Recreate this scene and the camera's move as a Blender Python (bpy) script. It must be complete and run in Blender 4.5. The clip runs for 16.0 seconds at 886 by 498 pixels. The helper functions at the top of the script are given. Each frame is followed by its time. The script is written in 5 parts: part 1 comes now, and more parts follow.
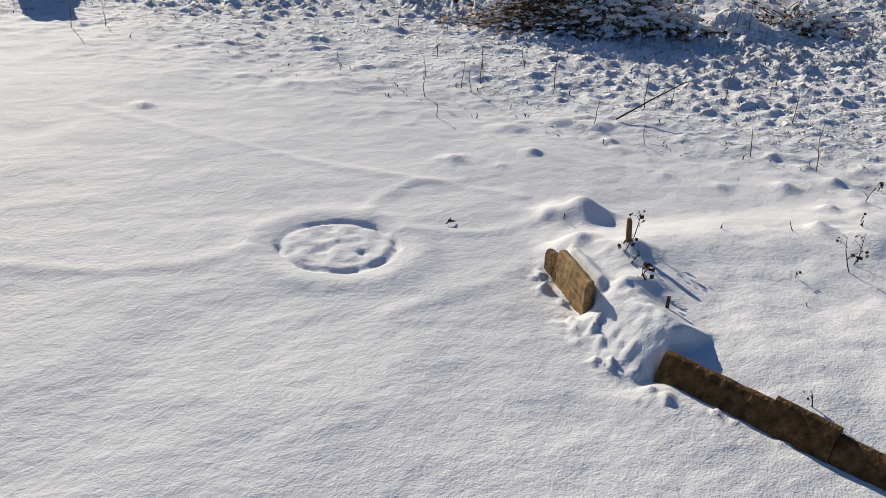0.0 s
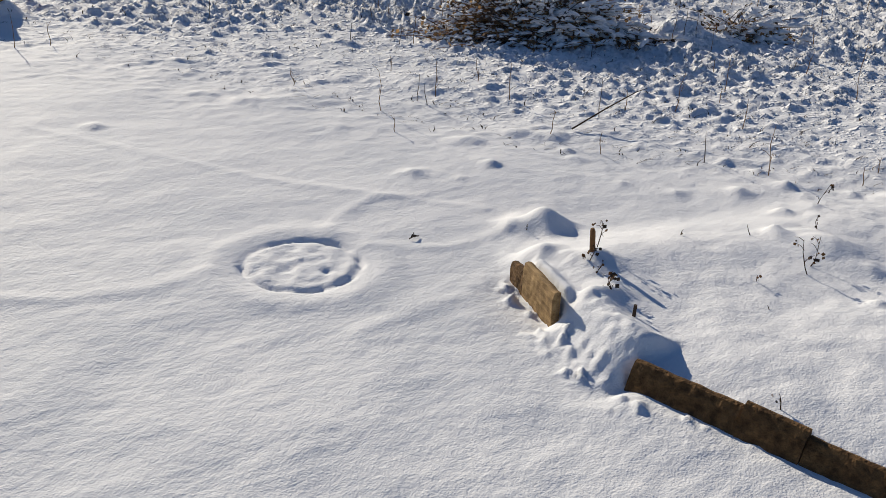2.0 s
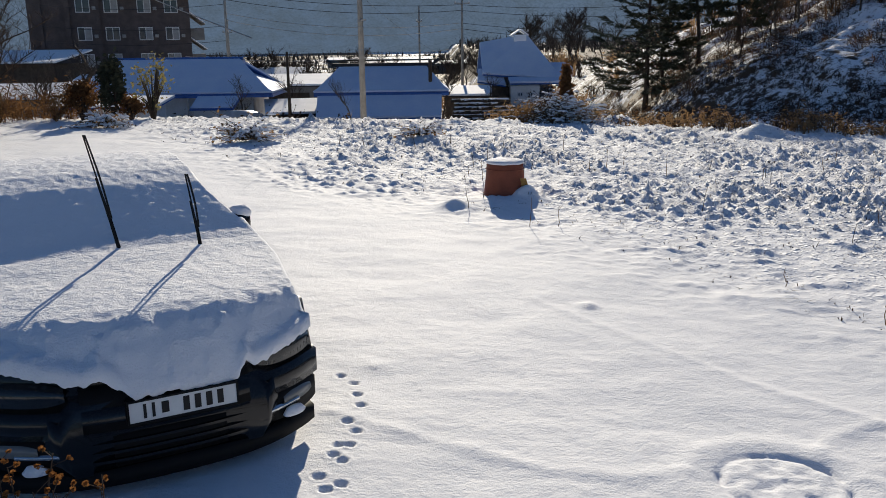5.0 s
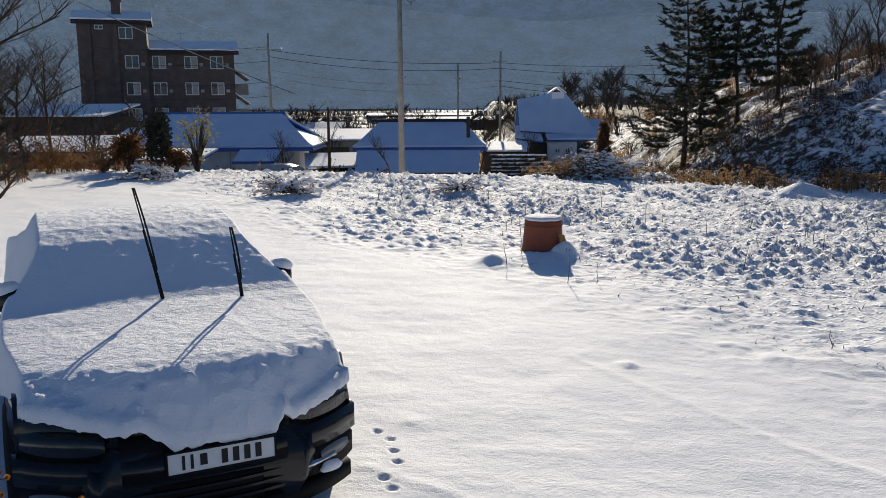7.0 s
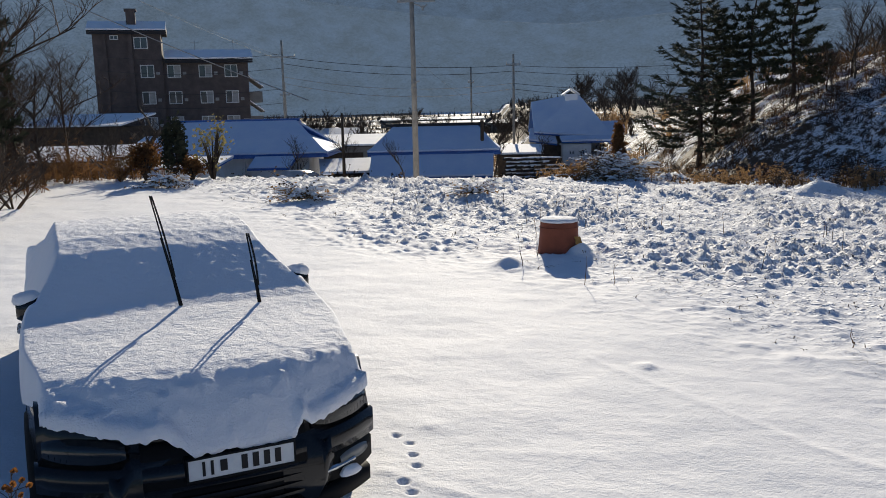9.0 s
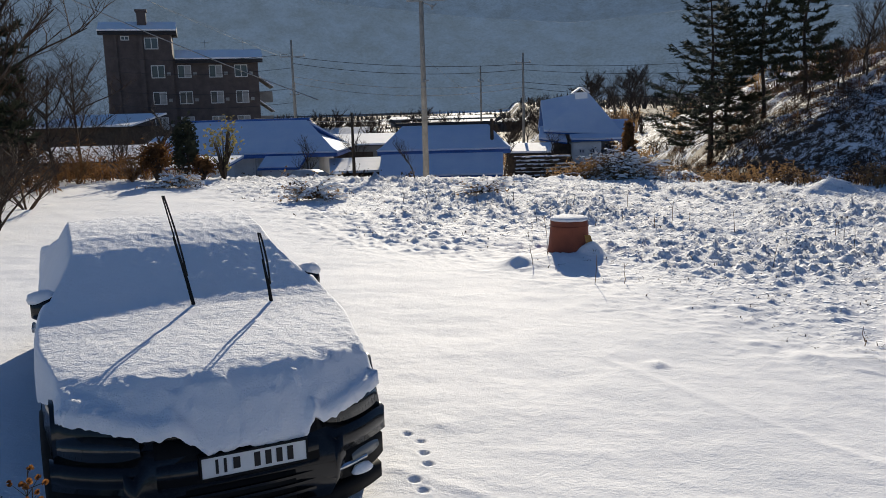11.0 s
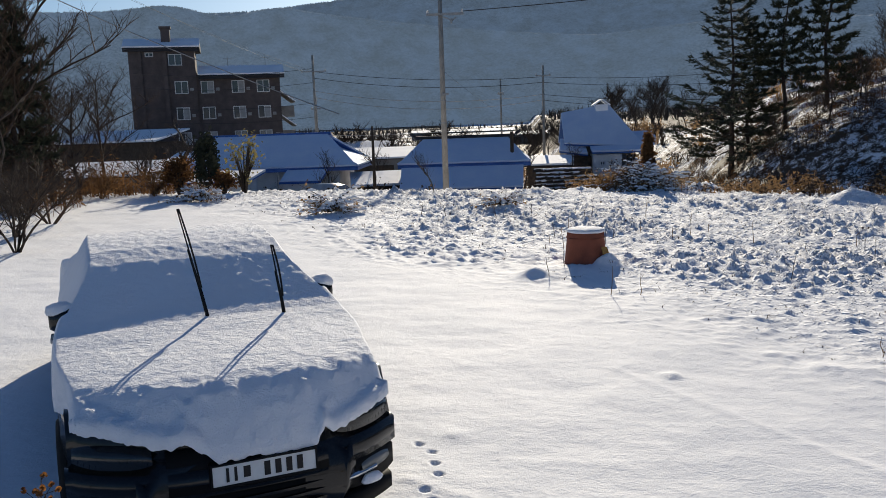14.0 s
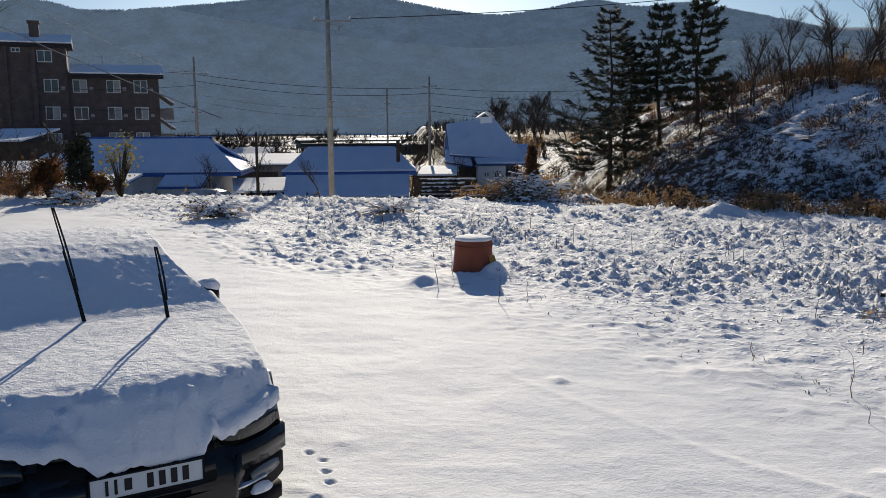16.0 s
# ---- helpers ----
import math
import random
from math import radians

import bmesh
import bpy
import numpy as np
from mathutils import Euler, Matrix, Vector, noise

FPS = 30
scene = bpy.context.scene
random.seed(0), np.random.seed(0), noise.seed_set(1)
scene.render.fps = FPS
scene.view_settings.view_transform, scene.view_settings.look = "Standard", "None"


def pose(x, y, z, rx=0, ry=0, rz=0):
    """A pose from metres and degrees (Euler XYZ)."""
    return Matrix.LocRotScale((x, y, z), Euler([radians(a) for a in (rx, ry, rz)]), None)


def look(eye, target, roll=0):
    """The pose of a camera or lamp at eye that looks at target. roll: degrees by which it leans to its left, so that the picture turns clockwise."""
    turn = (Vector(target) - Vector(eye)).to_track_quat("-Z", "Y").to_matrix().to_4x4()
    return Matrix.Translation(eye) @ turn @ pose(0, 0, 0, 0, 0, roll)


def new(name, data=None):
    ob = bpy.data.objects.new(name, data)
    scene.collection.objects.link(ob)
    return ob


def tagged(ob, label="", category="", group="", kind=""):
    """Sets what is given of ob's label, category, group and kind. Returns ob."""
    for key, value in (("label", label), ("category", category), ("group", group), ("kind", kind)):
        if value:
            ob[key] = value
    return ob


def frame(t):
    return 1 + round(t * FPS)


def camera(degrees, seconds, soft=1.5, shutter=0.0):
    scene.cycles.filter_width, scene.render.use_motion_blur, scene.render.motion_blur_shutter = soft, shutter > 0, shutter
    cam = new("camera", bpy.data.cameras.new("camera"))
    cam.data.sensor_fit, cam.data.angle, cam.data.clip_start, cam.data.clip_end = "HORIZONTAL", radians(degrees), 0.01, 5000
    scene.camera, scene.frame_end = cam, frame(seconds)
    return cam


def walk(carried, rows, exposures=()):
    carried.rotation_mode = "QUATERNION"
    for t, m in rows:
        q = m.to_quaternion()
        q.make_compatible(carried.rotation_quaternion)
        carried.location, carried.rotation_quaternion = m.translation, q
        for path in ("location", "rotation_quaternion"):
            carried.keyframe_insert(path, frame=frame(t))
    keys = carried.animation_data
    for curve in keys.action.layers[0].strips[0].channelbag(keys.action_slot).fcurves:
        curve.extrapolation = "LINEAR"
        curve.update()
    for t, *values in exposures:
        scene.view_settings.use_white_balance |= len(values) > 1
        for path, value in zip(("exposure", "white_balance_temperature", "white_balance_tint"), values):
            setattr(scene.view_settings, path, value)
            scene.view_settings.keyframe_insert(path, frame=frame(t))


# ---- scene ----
cam = camera(55.5, 16.0, soft=0.7)
PATH = [
    (0, (0.566, 0.666, 2.01), (1.436, 2.234, 1.126), 2.1),
    (0.5, (0.565, 0.7, 2.054), (1.576, 2.191, 1.186), 3.1),
    (1, (0.552, 0.719, 2.082), (1.592, 2.229, 1.282), 3.3),
    (1.5, (0.558, 0.7, 2.079), (1.612, 2.228, 1.334), 3.0),
    (2, (0.53, 0.715, 2.025), (1.498, 2.24, 1.166), 1.7),
    (2.5, (0.455, 0.756, 2.065), (1.116, 2.463, 1.261), -0.0),
    (3, (0.416, 0.771, 2.1), (0.852, 2.585, 1.38), -0.5),
    (3.5, (0.398, 0.758, 2.123), (0.766, 2.608, 1.459), -0.4),
    (4, (0.365, 0.733, 2.148), (0.575, 2.636, 1.57), -0.8),
    (4.5, (0.349, 0.73, 2.155), (0.381, 2.663, 1.642), -1.3),
    (5, (0.341, 0.723, 2.16), (0.346, 2.666, 1.687), -0.7),
    (7.3, (0.312, 0.72, 2.172), (0.227, 2.689, 1.829), -0.4),
    (7.5, (0.313, 0.712, 2.172), (0.225, 2.68, 1.829), -0.5),
    (8, (0.318, 0.72, 2.167), (0.217, 2.688, 1.826), -1.0),
    (8.5, (0.316, 0.729, 2.167), (0.209, 2.698, 1.829), -1.2),
    (9, (0.308, 0.724, 2.168), (0.193, 2.692, 1.831), -1.3),
    (11.5, (0.304, 0.702, 2.171), (0.158, 2.668, 1.832), -1.6),
    (12, (0.296, 0.699, 2.172), (0.139, 2.664, 1.835), -1.6),
    (12.5, (0.307, 0.696, 2.173), (0.134, 2.66, 1.833), -1.6),
    (13, (0.343, 0.689, 2.165), (0.154, 2.65, 1.821), -2.0),
    (13.5, (0.382, 0.681, 2.161), (0.186, 2.64, 1.812), -2.3),
    (14, (0.38, 0.666, 2.165), (0.191, 2.633, 1.858), -2.0),
    (14.5, (0.344, 0.67, 2.17), (0.206, 2.645, 1.891), -1.4),
    (15, (0.34, 0.669, 2.173), (0.305, 2.653, 1.923), -0.7),
    (15.5, (0.337, 0.67, 2.163), (0.382, 2.654, 1.914), -0.4),
    (16, (0.317, 0.704, 2.126), (0.402, 2.681, 1.836), -0.3),
]
walk(cam, [(t, look(eye, target, roll)) for t, eye, target, roll in PATH],
     exposures=((0, 0.30), (3.5, 0.36), (5, 0.52), (9, 0.56), (14, 0.54), (16, 0.43)))

# ---- light ----
SUN_EL, SUN_AZ = 20.3, -0.5
world = bpy.data.worlds.new("World")
scene.world = world
world.use_nodes = True
wn = world.node_tree
sky = wn.nodes.new("ShaderNodeTexSky")
sky.sky_type, sky.sun_disc = "NISHITA", False
sky.sun_elevation, sky.sun_rotation = radians(SUN_EL), radians(SUN_AZ)
sky.air_density, sky.dust_density, sky.ozone_density = 1.0, 0.8, 4.0
tint = wn.nodes.new("ShaderNodeMix")
tint.data_type, tint.blend_type = "RGBA", "MULTIPLY"
tint.inputs[0].default_value = 1.0
tint.inputs[7].default_value = (0.77, 0.91, 1.08, 1)
wn.links.new(sky.outputs[0], tint.inputs[6])
wn.links.new(tint.outputs[2], wn.nodes["Background"].inputs[0])
wn.nodes["Background"].inputs[1].default_value = 0.05
sun = new("sun", bpy.data.lights.new("sun", "SUN"))
sun.data.energy, sun.data.angle, sun.data.color = 3.95, radians(0.53), (1.0, 0.90, 0.725)
sun_way = Vector((math.sin(radians(SUN_AZ)) * math.cos(radians(SUN_EL)), math.cos(radians(SUN_AZ)) * math.cos(radians(SUN_EL)), math.sin(radians(SUN_EL))))
sun.matrix_world = look(sun_way * 300, (0, 0, 0))

# ---- materials ----
def material(name, color, rough=0.8, metal=0.0, spec=0.3, dark=None, scale=8.0, bump=0.0, bump_scale=None, detail=4.0, mix=(0.35, 0.7), stretch=None, random_amount=0.0, coat=0.0):
    """A surface with two-scale colour variation and a fine relief."""
    m = bpy.data.materials.new(name)
    m.use_nodes = True
    nt = m.node_tree
    p = nt.nodes["Principled BSDF"]
    p.inputs["Roughness"].default_value, p.inputs["Metallic"].default_value = rough, metal
    p.inputs["Specular IOR Level"].default_value = spec
    p.inputs["Coat Weight"].default_value = coat
    tc = nt.nodes.new("ShaderNodeTexCoord")
    vec = tc.outputs["Object"]
    if stretch:
        mp = nt.nodes.new("ShaderNodeMapping")
        mp.inputs["Scale"].default_value = stretch
        nt.links.new(vec, mp.inputs[0])
        vec = mp.outputs[0]
    n1 = nt.nodes.new("ShaderNodeTexNoise")
    n1.inputs["Scale"].default_value, n1.inputs["Detail"].default_value = scale, detail
    nt.links.new(vec, n1.inputs["Vector"])
    n2 = nt.nodes.new("ShaderNodeTexNoise")
    n2.inputs["Scale"].default_value, n2.inputs["Detail"].default_value = scale * 9, 3
    nt.links.new(vec, n2.inputs["Vector"])
    add = nt.nodes.new("ShaderNodeMath")
    add.operation = "MULTIPLY_ADD"
    add.inputs[1].default_value = 0.35
    nt.links.new(n2.outputs["Fac"], add.inputs[0])
    sub = nt.nodes.new("ShaderNodeMath")
    sub.operation = "SUBTRACT"
    sub.inputs[1].default_value = 0.17
    nt.links.new(n1.outputs["Fac"], sub.inputs[0])
    nt.links.new(sub.outputs[0], add.inputs[2])
    ramp = nt.nodes.new("ShaderNodeValToRGB")
    d = dark or tuple(c * 0.75 for c in color)
    ramp.color_ramp.elements[0].position, ramp.color_ramp.elements[1].position = mix
    ramp.color_ramp.elements[0].color, ramp.color_ramp.elements[1].color = (*d, 1), (*color, 1)
    nt.links.new(add.outputs[0], ramp.inputs[0])
    col = ramp.outputs[0]
    if random_amount:
        info = nt.nodes.new("ShaderNodeObjectInfo")
        hsv = nt.nodes.new("ShaderNodeHueSaturation")
        mr = nt.nodes.new("ShaderNodeMapRange")
        mr.inputs["To Min"].default_value, mr.inputs["To Max"].default_value = 1 - random_amount, 1 + random_amount
        nt.links.new(info.outputs["Random"], mr.inputs[0])
        nt.links.new(mr.outputs[0], hsv.inputs["Value"])
        nt.links.new(col, hsv.inputs["Color"])
        col = hsv.outputs[0]
    nt.links.new(col, p.inputs["Base Color"])
    if bump:
        b = nt.nodes.new("ShaderNodeBump")
        b.inputs["Strength"].default_value, b.inputs["Distance"].default_value = 1.0, bump
        n3 = nt.nodes.new("ShaderNodeTexNoise")
        n3.inputs["Scale"].default_value, n3.inputs["Detail"].default_value = bump_scale or scale * 4, 5
        nt.links.new(vec, n3.inputs["Vector"])
        nt.links.new(n3.outputs["Fac"], b.inputs["Height"])
        nt.links.new(b.outputs[0], p.inputs["Normal"])
    return m


def snow_material(name, brush=False, grain=1.0):
    m = material(name, (0.88, 0.88, 0.90), rough=0.75, spec=0.08, dark=(0.81, 0.82, 0.85), scale=0.9, mix=(0.3, 0.7))
    nt = m.node_tree
    p = nt.nodes["Principled BSDF"]
    tc = nt.nodes.new("ShaderNodeTexCoord")
    heights = []
    for scale, amount, stretch in ((9.0, 0.006, (1, 1.3, 1)), (32.0, 0.0065, (1, 1.2, 1)), (110.0, 0.0048, (1, 1, 1))):
        mp = nt.nodes.new("ShaderNodeMapping")
        mp.inputs["Scale"].default_value = stretch
        n = nt.nodes.new("ShaderNodeTexNoise")
        n.inputs["Scale"].default_value, n.inputs["Detail"].default_value = scale, 2
        nt.links.new(tc.outputs["Object"], mp.inputs[0])
        nt.links.new(mp.outputs[0], n.inputs["Vector"])
        mu = nt.nodes.new("ShaderNodeMath")
        mu.operation = "MULTIPLY"
        mu.inputs[1].default_value = amount * grain
        nt.links.new(n.outputs["Fac"], mu.inputs[0])
        heights.append(mu)
    a = nt.nodes.new("ShaderNodeMath")
    b = nt.nodes.new("ShaderNodeMath")
    nt.links.new(heights[0].outputs[0], a.inputs[0])
    nt.links.new(heights[1].outputs[0], a.inputs[1])
    nt.links.new(a.outputs[0], b.inputs[0])
    nt.links.new(heights[2].outputs[0], b.inputs[1])
    bump = nt.nodes.new("ShaderNodeBump")
    bump.inputs["Strength"].default_value, bump.inputs["Distance"].default_value = 1.0, 1.0
    nt.links.new(b.outputs[0], bump.inputs["Height"])
    nt.links.new(bump.outputs[0], p.inputs["Normal"])
    if brush:
        # fine clods of the ploughed field under the snow
        fld = nt.nodes.new("ShaderNodeAttribute")
        fld.attribute_name = "clods"
        total = b.outputs[0]
        for scale, low, amount in ((11.0, 0.56, 0.08), (23.0, 0.58, 0.05)):
            nc = nt.nodes.new("ShaderNodeTexNoise")
            nc.inputs["Scale"].default_value, nc.inputs["Detail"].default_value = scale, 1.5
            nt.links.new(tc.outputs["Object"], nc.inputs["Vector"])
            mr = nt.nodes.new("ShaderNodeMapRange")
            mr.inputs["From Min"].default_value, mr.inputs["From Max"].default_value = low, low + 0.35
            mr.inputs["To Max"].default_value = amount
            nt.links.new(nc.outputs["Fac"], mr.inputs["Value"])
            ma = nt.nodes.new("ShaderNodeMath")
            ma.operation = "MULTIPLY_ADD"
            nt.links.new(mr.outputs[0], ma.inputs[0])
            nt.links.new(fld.outputs["Fac"], ma.inputs[1])
            nt.links.new(total, ma.inputs[2])
            total = ma.outputs[0]
        nt.links.new(total, bump.inputs["Height"])
        # brown undergrowth that shows through the thin snow, by the sheet's own mask
        at = nt.nodes.new("ShaderNodeAttribute")
        at.attribute_name = "brush"
        nz = nt.nodes.new("ShaderNodeTexNoise")
        nz.inputs["Scale"].default_value, nz.inputs["Detail"].default_value = 2.6, 9
        nz.inputs["Roughness"].default_value = 0.8
        nt.links.new(tc.outputs["Object"], nz.inputs["Vector"])
        ad = nt.nodes.new("ShaderNodeMath")
        nt.links.new(nz.outputs["Fac"], ad.inputs[0])
        nt.links.new(at.outputs["Fac"], ad.inputs[1])
        rp = nt.nodes.new("ShaderNodeValToRGB")
        rp.color_ramp.elements[0].position, rp.color_ramp.elements[1].position = 0.92, 1.10
        nt.links.new(ad.outputs[0], rp.inputs[0])
        mixer = nt.nodes.new("ShaderNodeMix")
        mixer.data_type = "RGBA"
        mixer.inputs["B"].default_value = (0.085, 0.06, 0.04, 1)
        old = p.inputs["Base Color"].links[0].from_socket
        nt.links.new(rp.outputs[0], mixer.inputs["Factor"])
        nt.links.new(old, [i for i in mixer.inputs if i.name == "A" and i.type == "RGBA"][0])
        [i for i in mixer.inputs if i.name == "B" and i.type == "RGBA"][0].default_value = (0.085, 0.06, 0.042, 1)
        nt.links.new([o for o in mixer.outputs if o.type == "RGBA"][0], p.inputs["Base Color"])
    return m


def glass_material(name, color, rough=0.05):
    m = bpy.data.materials.new(name)
    m.use_nodes = True
    p = m.node_tree.nodes["Principled BSDF"]
    p.inputs["Base Color"].default_value = (*color, 1)
    p.inputs["Roughness"].default_value, p.inputs["Specular IOR Level"].default_value = rough, 0.6
    return m


def thin(m, share=0.5):
    """Dry leaves and stalks: light shines through them."""
    nt = m.node_tree
    p = nt.nodes["Principled BSDF"]
    tr, mx = nt.nodes.new("ShaderNodeBsdfTranslucent"), nt.nodes.new("ShaderNodeMixShader")
    nt.links.new(p.inputs["Base Color"].links[0].from_socket, tr.inputs["Color"])
    mx.inputs[0].default_value = share
    nt.links.new(p.outputs[0], mx.inputs[1])
    nt.links.new(tr.outputs[0], mx.inputs[2])
    nt.links.new(mx.outputs[0], nt.nodes["Material Output"].inputs["Surface"])
    return m


SNOW = snow_material("snow")
# thin snow on blue sheet; the slopes' blue shade is put into its colour
SHADED_ROOF_SNOW = material("thin snow over blue sheet, tinted for shade", (0.60, 0.68, 0.80), 0.7, spec=0.08, dark=(0.50, 0.60, 0.76), scale=0.7, mix=(0.3, 0.7), bump=0.01, bump_scale=6)
GROUND = snow_material("snow ground", brush=True, grain=0.6)
WOOD = material("weathered board", (0.42, 0.27, 0.12), 0.8, dark=(0.2, 0.12, 0.05), scale=5, stretch=(8, 1, 8), bump=0.004)
KERB = material("rough brown kerb", (0.21, 0.115, 0.045), 0.95, dark=(0.07, 0.036, 0.014), scale=24, bump=0.012, bump_scale=60)
PAINT = material("black car paint", (0.008, 0.008, 0.009), 0.2, spec=0.3, dark=(0.006, 0.006, 0.007), scale=3, coat=0.25)
PLASTIC = material("black plastic", (0.010, 0.010, 0.011), 0.6, spec=0.12, dark=(0.009, 0.009, 0.009), scale=20)
RUBBER = material("tyre rubber", (0.02, 0.02, 0.02), 0.85, dark=(0.012, 0.012, 0.012), scale=20)
ALLOY = material("alloy", (0.42, 0.42, 0.43), 0.35, metal=0.9, scale=6)
CHROME = material("chrome", (0.7, 0.7, 0.7), 0.18, metal=1.0, scale=6)
LENS = glass_material("lamp lens", (0.16, 0.17, 0.17), 0.12)
DARKGLASS = glass_material("dark glass", (0.012, 0.014, 0.016))
PLATE = material("plate white", (0.72, 0.73, 0.72), 0.45, dark=(0.66, 0.67, 0.66), scale=10)
INK = material("plate ink", (0.01, 0.01, 0.012), 0.5, scale=10)
TERRA = material("terracotta plastic", (0.25, 0.07, 0.036), 0.62, dark=(0.19, 0.052, 0.028), scale=4, bump=0.001)
OCHRE = material("ochre plastic", (0.38, 0.22, 0.06), 0.6, dark=(0.24, 0.13, 0.03), scale=12)
CONCRETE = material("pole concrete", (0.34, 0.31, 0.27), 0.85, dark=(0.24, 0.22, 0.19), scale=3, bump=0.002)
STEEL = material("galvanised steel", (0.3, 0.3, 0.3), 0.5, metal=0.7, scale=8)
WIRE = material("cable", (0.02, 0.02, 0.022), 0.6, scale=3)
WIRE_LIGHT = material("aluminium cable", (0.45, 0.43, 0.40), 0.45, metal=0.6, scale=3)
BRICK = material("brown brick", (0.105, 0.085, 0.080), 0.9, dark=(0.072, 0.058, 0.056), scale=1.4, bump=0.004, bump_scale=9)
BLUE = material("blue roof sheet", (0.045, 0.13, 0.40), 0.5, dark=(0.03, 0.09, 0.28), scale=2)
DARKTILE = material("dark roof tile", (0.03, 0.03, 0.035), 0.8, scale=2)
PLASTER = material("white plaster", (0.70, 0.69, 0.66), 0.9, dark=(0.56, 0.55, 0.52), scale=0.8)
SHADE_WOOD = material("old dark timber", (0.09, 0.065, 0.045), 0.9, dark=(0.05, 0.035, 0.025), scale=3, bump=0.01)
GREYWALL = material("grey render", (0.25, 0.235, 0.22), 0.9, dark=(0.17, 0.16, 0.15), scale=1.0)
FRAME_WHITE = material("white window frame", (0.62, 0.62, 0.62), 0.5, scale=4)
PANE = glass_material("window pane", (0.05, 0.06, 0.07), 0.08)
BLIND = material("curtained pane", (0.34, 0.34, 0.33), 0.5, dark=(0.25, 0.25, 0.25), scale=2)
BARK = material("dark bark", (0.075, 0.055, 0.042), 0.95, dark=(0.035, 0.026, 0.02), scale=8, bump=0.01)
BARK_GREY = material("grey bark", (0.14, 0.115, 0.095), 0.95, dark=(0.07, 0.056, 0.046), scale=8, bump=0.01)
NEEDLE = material("pine needles", (0.070, 0.072, 0.040), 0.8, dark=(0.032, 0.036, 0.020), scale=1.2)
LEAF_DRY = thin(material("dry brown leaves", (0.20, 0.105, 0.045), 0.9, dark=(0.08, 0.042, 0.02), scale=5))
LEAF_YELLOW = thin(material("yellow-green leaves", (0.26, 0.22, 0.10), 0.8, dark=(0.14, 0.12, 0.05), scale=5))
STALK = thin(material("dry stalk", (0.40, 0.25, 0.12), 0.9, dark=(0.20, 0.12, 0.06), scale=9))
STALK_DARK = material("dark dry stalk", (0.10, 0.065, 0.04), 0.9, dark=(0.05, 0.032, 0.022), scale=9)
FLOWER = thin(material("dried flower heads", (0.34, 0.15, 0.045), 0.9, dark=(0.16, 0.065, 0.02), scale=30))
CARWHITE = material("silver car paint", (0.5, 0.5, 0.5), 0.35, metal=0.3, scale=2)


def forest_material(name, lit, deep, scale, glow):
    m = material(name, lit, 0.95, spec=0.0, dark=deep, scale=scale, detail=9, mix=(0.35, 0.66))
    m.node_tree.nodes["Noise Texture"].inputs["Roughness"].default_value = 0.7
    # far-off backdrop: faint blue emission stands in for sunlit haze in front of it
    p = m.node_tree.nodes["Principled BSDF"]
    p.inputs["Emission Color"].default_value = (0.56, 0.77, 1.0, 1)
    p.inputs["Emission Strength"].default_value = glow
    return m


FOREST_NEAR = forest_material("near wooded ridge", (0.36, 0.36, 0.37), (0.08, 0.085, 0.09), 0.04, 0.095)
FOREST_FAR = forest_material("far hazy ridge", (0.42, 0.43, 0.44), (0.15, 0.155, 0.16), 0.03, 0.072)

# ---- noise and shapes ----
PERM = np.random.RandomState(7).permutation(4096).astype(np.int32)
GRAD = np.random.RandomState(8).uniform(0, 2 * np.pi, 4096)
GRAD_X, GRAD_Y = np.cos(GRAD).astype(np.float32), np.sin(GRAD).astype(np.float32)


def perlin(x, y, seed=0):
    xf, yf = np.floor(x), np.floor(y)
    fx, fy = (x - xf).astype(np.float32), (y - yf).astype(np.float32)
    xi, yi = xf.astype(np.int32), yf.astype(np.int32)
    u, v = fx * fx * fx * (fx * (fx * 6 - 15) + 10), fy * fy * fy * (fy * (fy * 6 - 15) + 10)

    def corner(a, b):
        g = PERM[(PERM[(xi + (a + seed * 57)) & 4095] + (yi + b)) & 4095]
        return GRAD_X[g] * (fx - a) + GRAD_Y[g] * (fy - b)
    return (corner(0, 0) * (1 - u) + corner(1, 0) * u) * (1 - v) + (corner(0, 1) * (1 - u) + corner(1, 1) * u) * v


def fbm(x, y, octaves=3, seed=0, gain=0.5):
    total, amp = 0, 1.0
    for o in range(octaves):
        total = total + amp * perlin(x * 2**o, y * 2**o, seed + o)
        amp *= gain
    return total


def smooth(a, b, v):
    t = np.clip((v - a) / (b - a), 0, 1)
    return t * t * (3 - 2 * t)


def side_of(line, x, y):
    """Signed distance to a polyline: positive to the right of its way."""
    best, sign = np.full(np.shape(x), 1e9), np.ones(np.shape(x))
    for (ax, ay), (bx, by) in zip(line, line[1:]):
        dx, dy = bx - ax, by - ay
        t = np.clip(((x - ax) * dx + (y - ay) * dy) / (dx * dx + dy * dy), 0, 1)
        d = np.hypot(x - ax - t * dx, y - ay - t * dy)
        s = np.where((x - ax) * dy - (y - ay) * dx > 0, 1.0, -1.0)
        near = d < best - 1e-9
        best, sign = np.where(near, d, best), np.where(near, s, sign)
    return best * sign


def near_line(line, x, y):
    return np.abs(side_of(line, x, y))


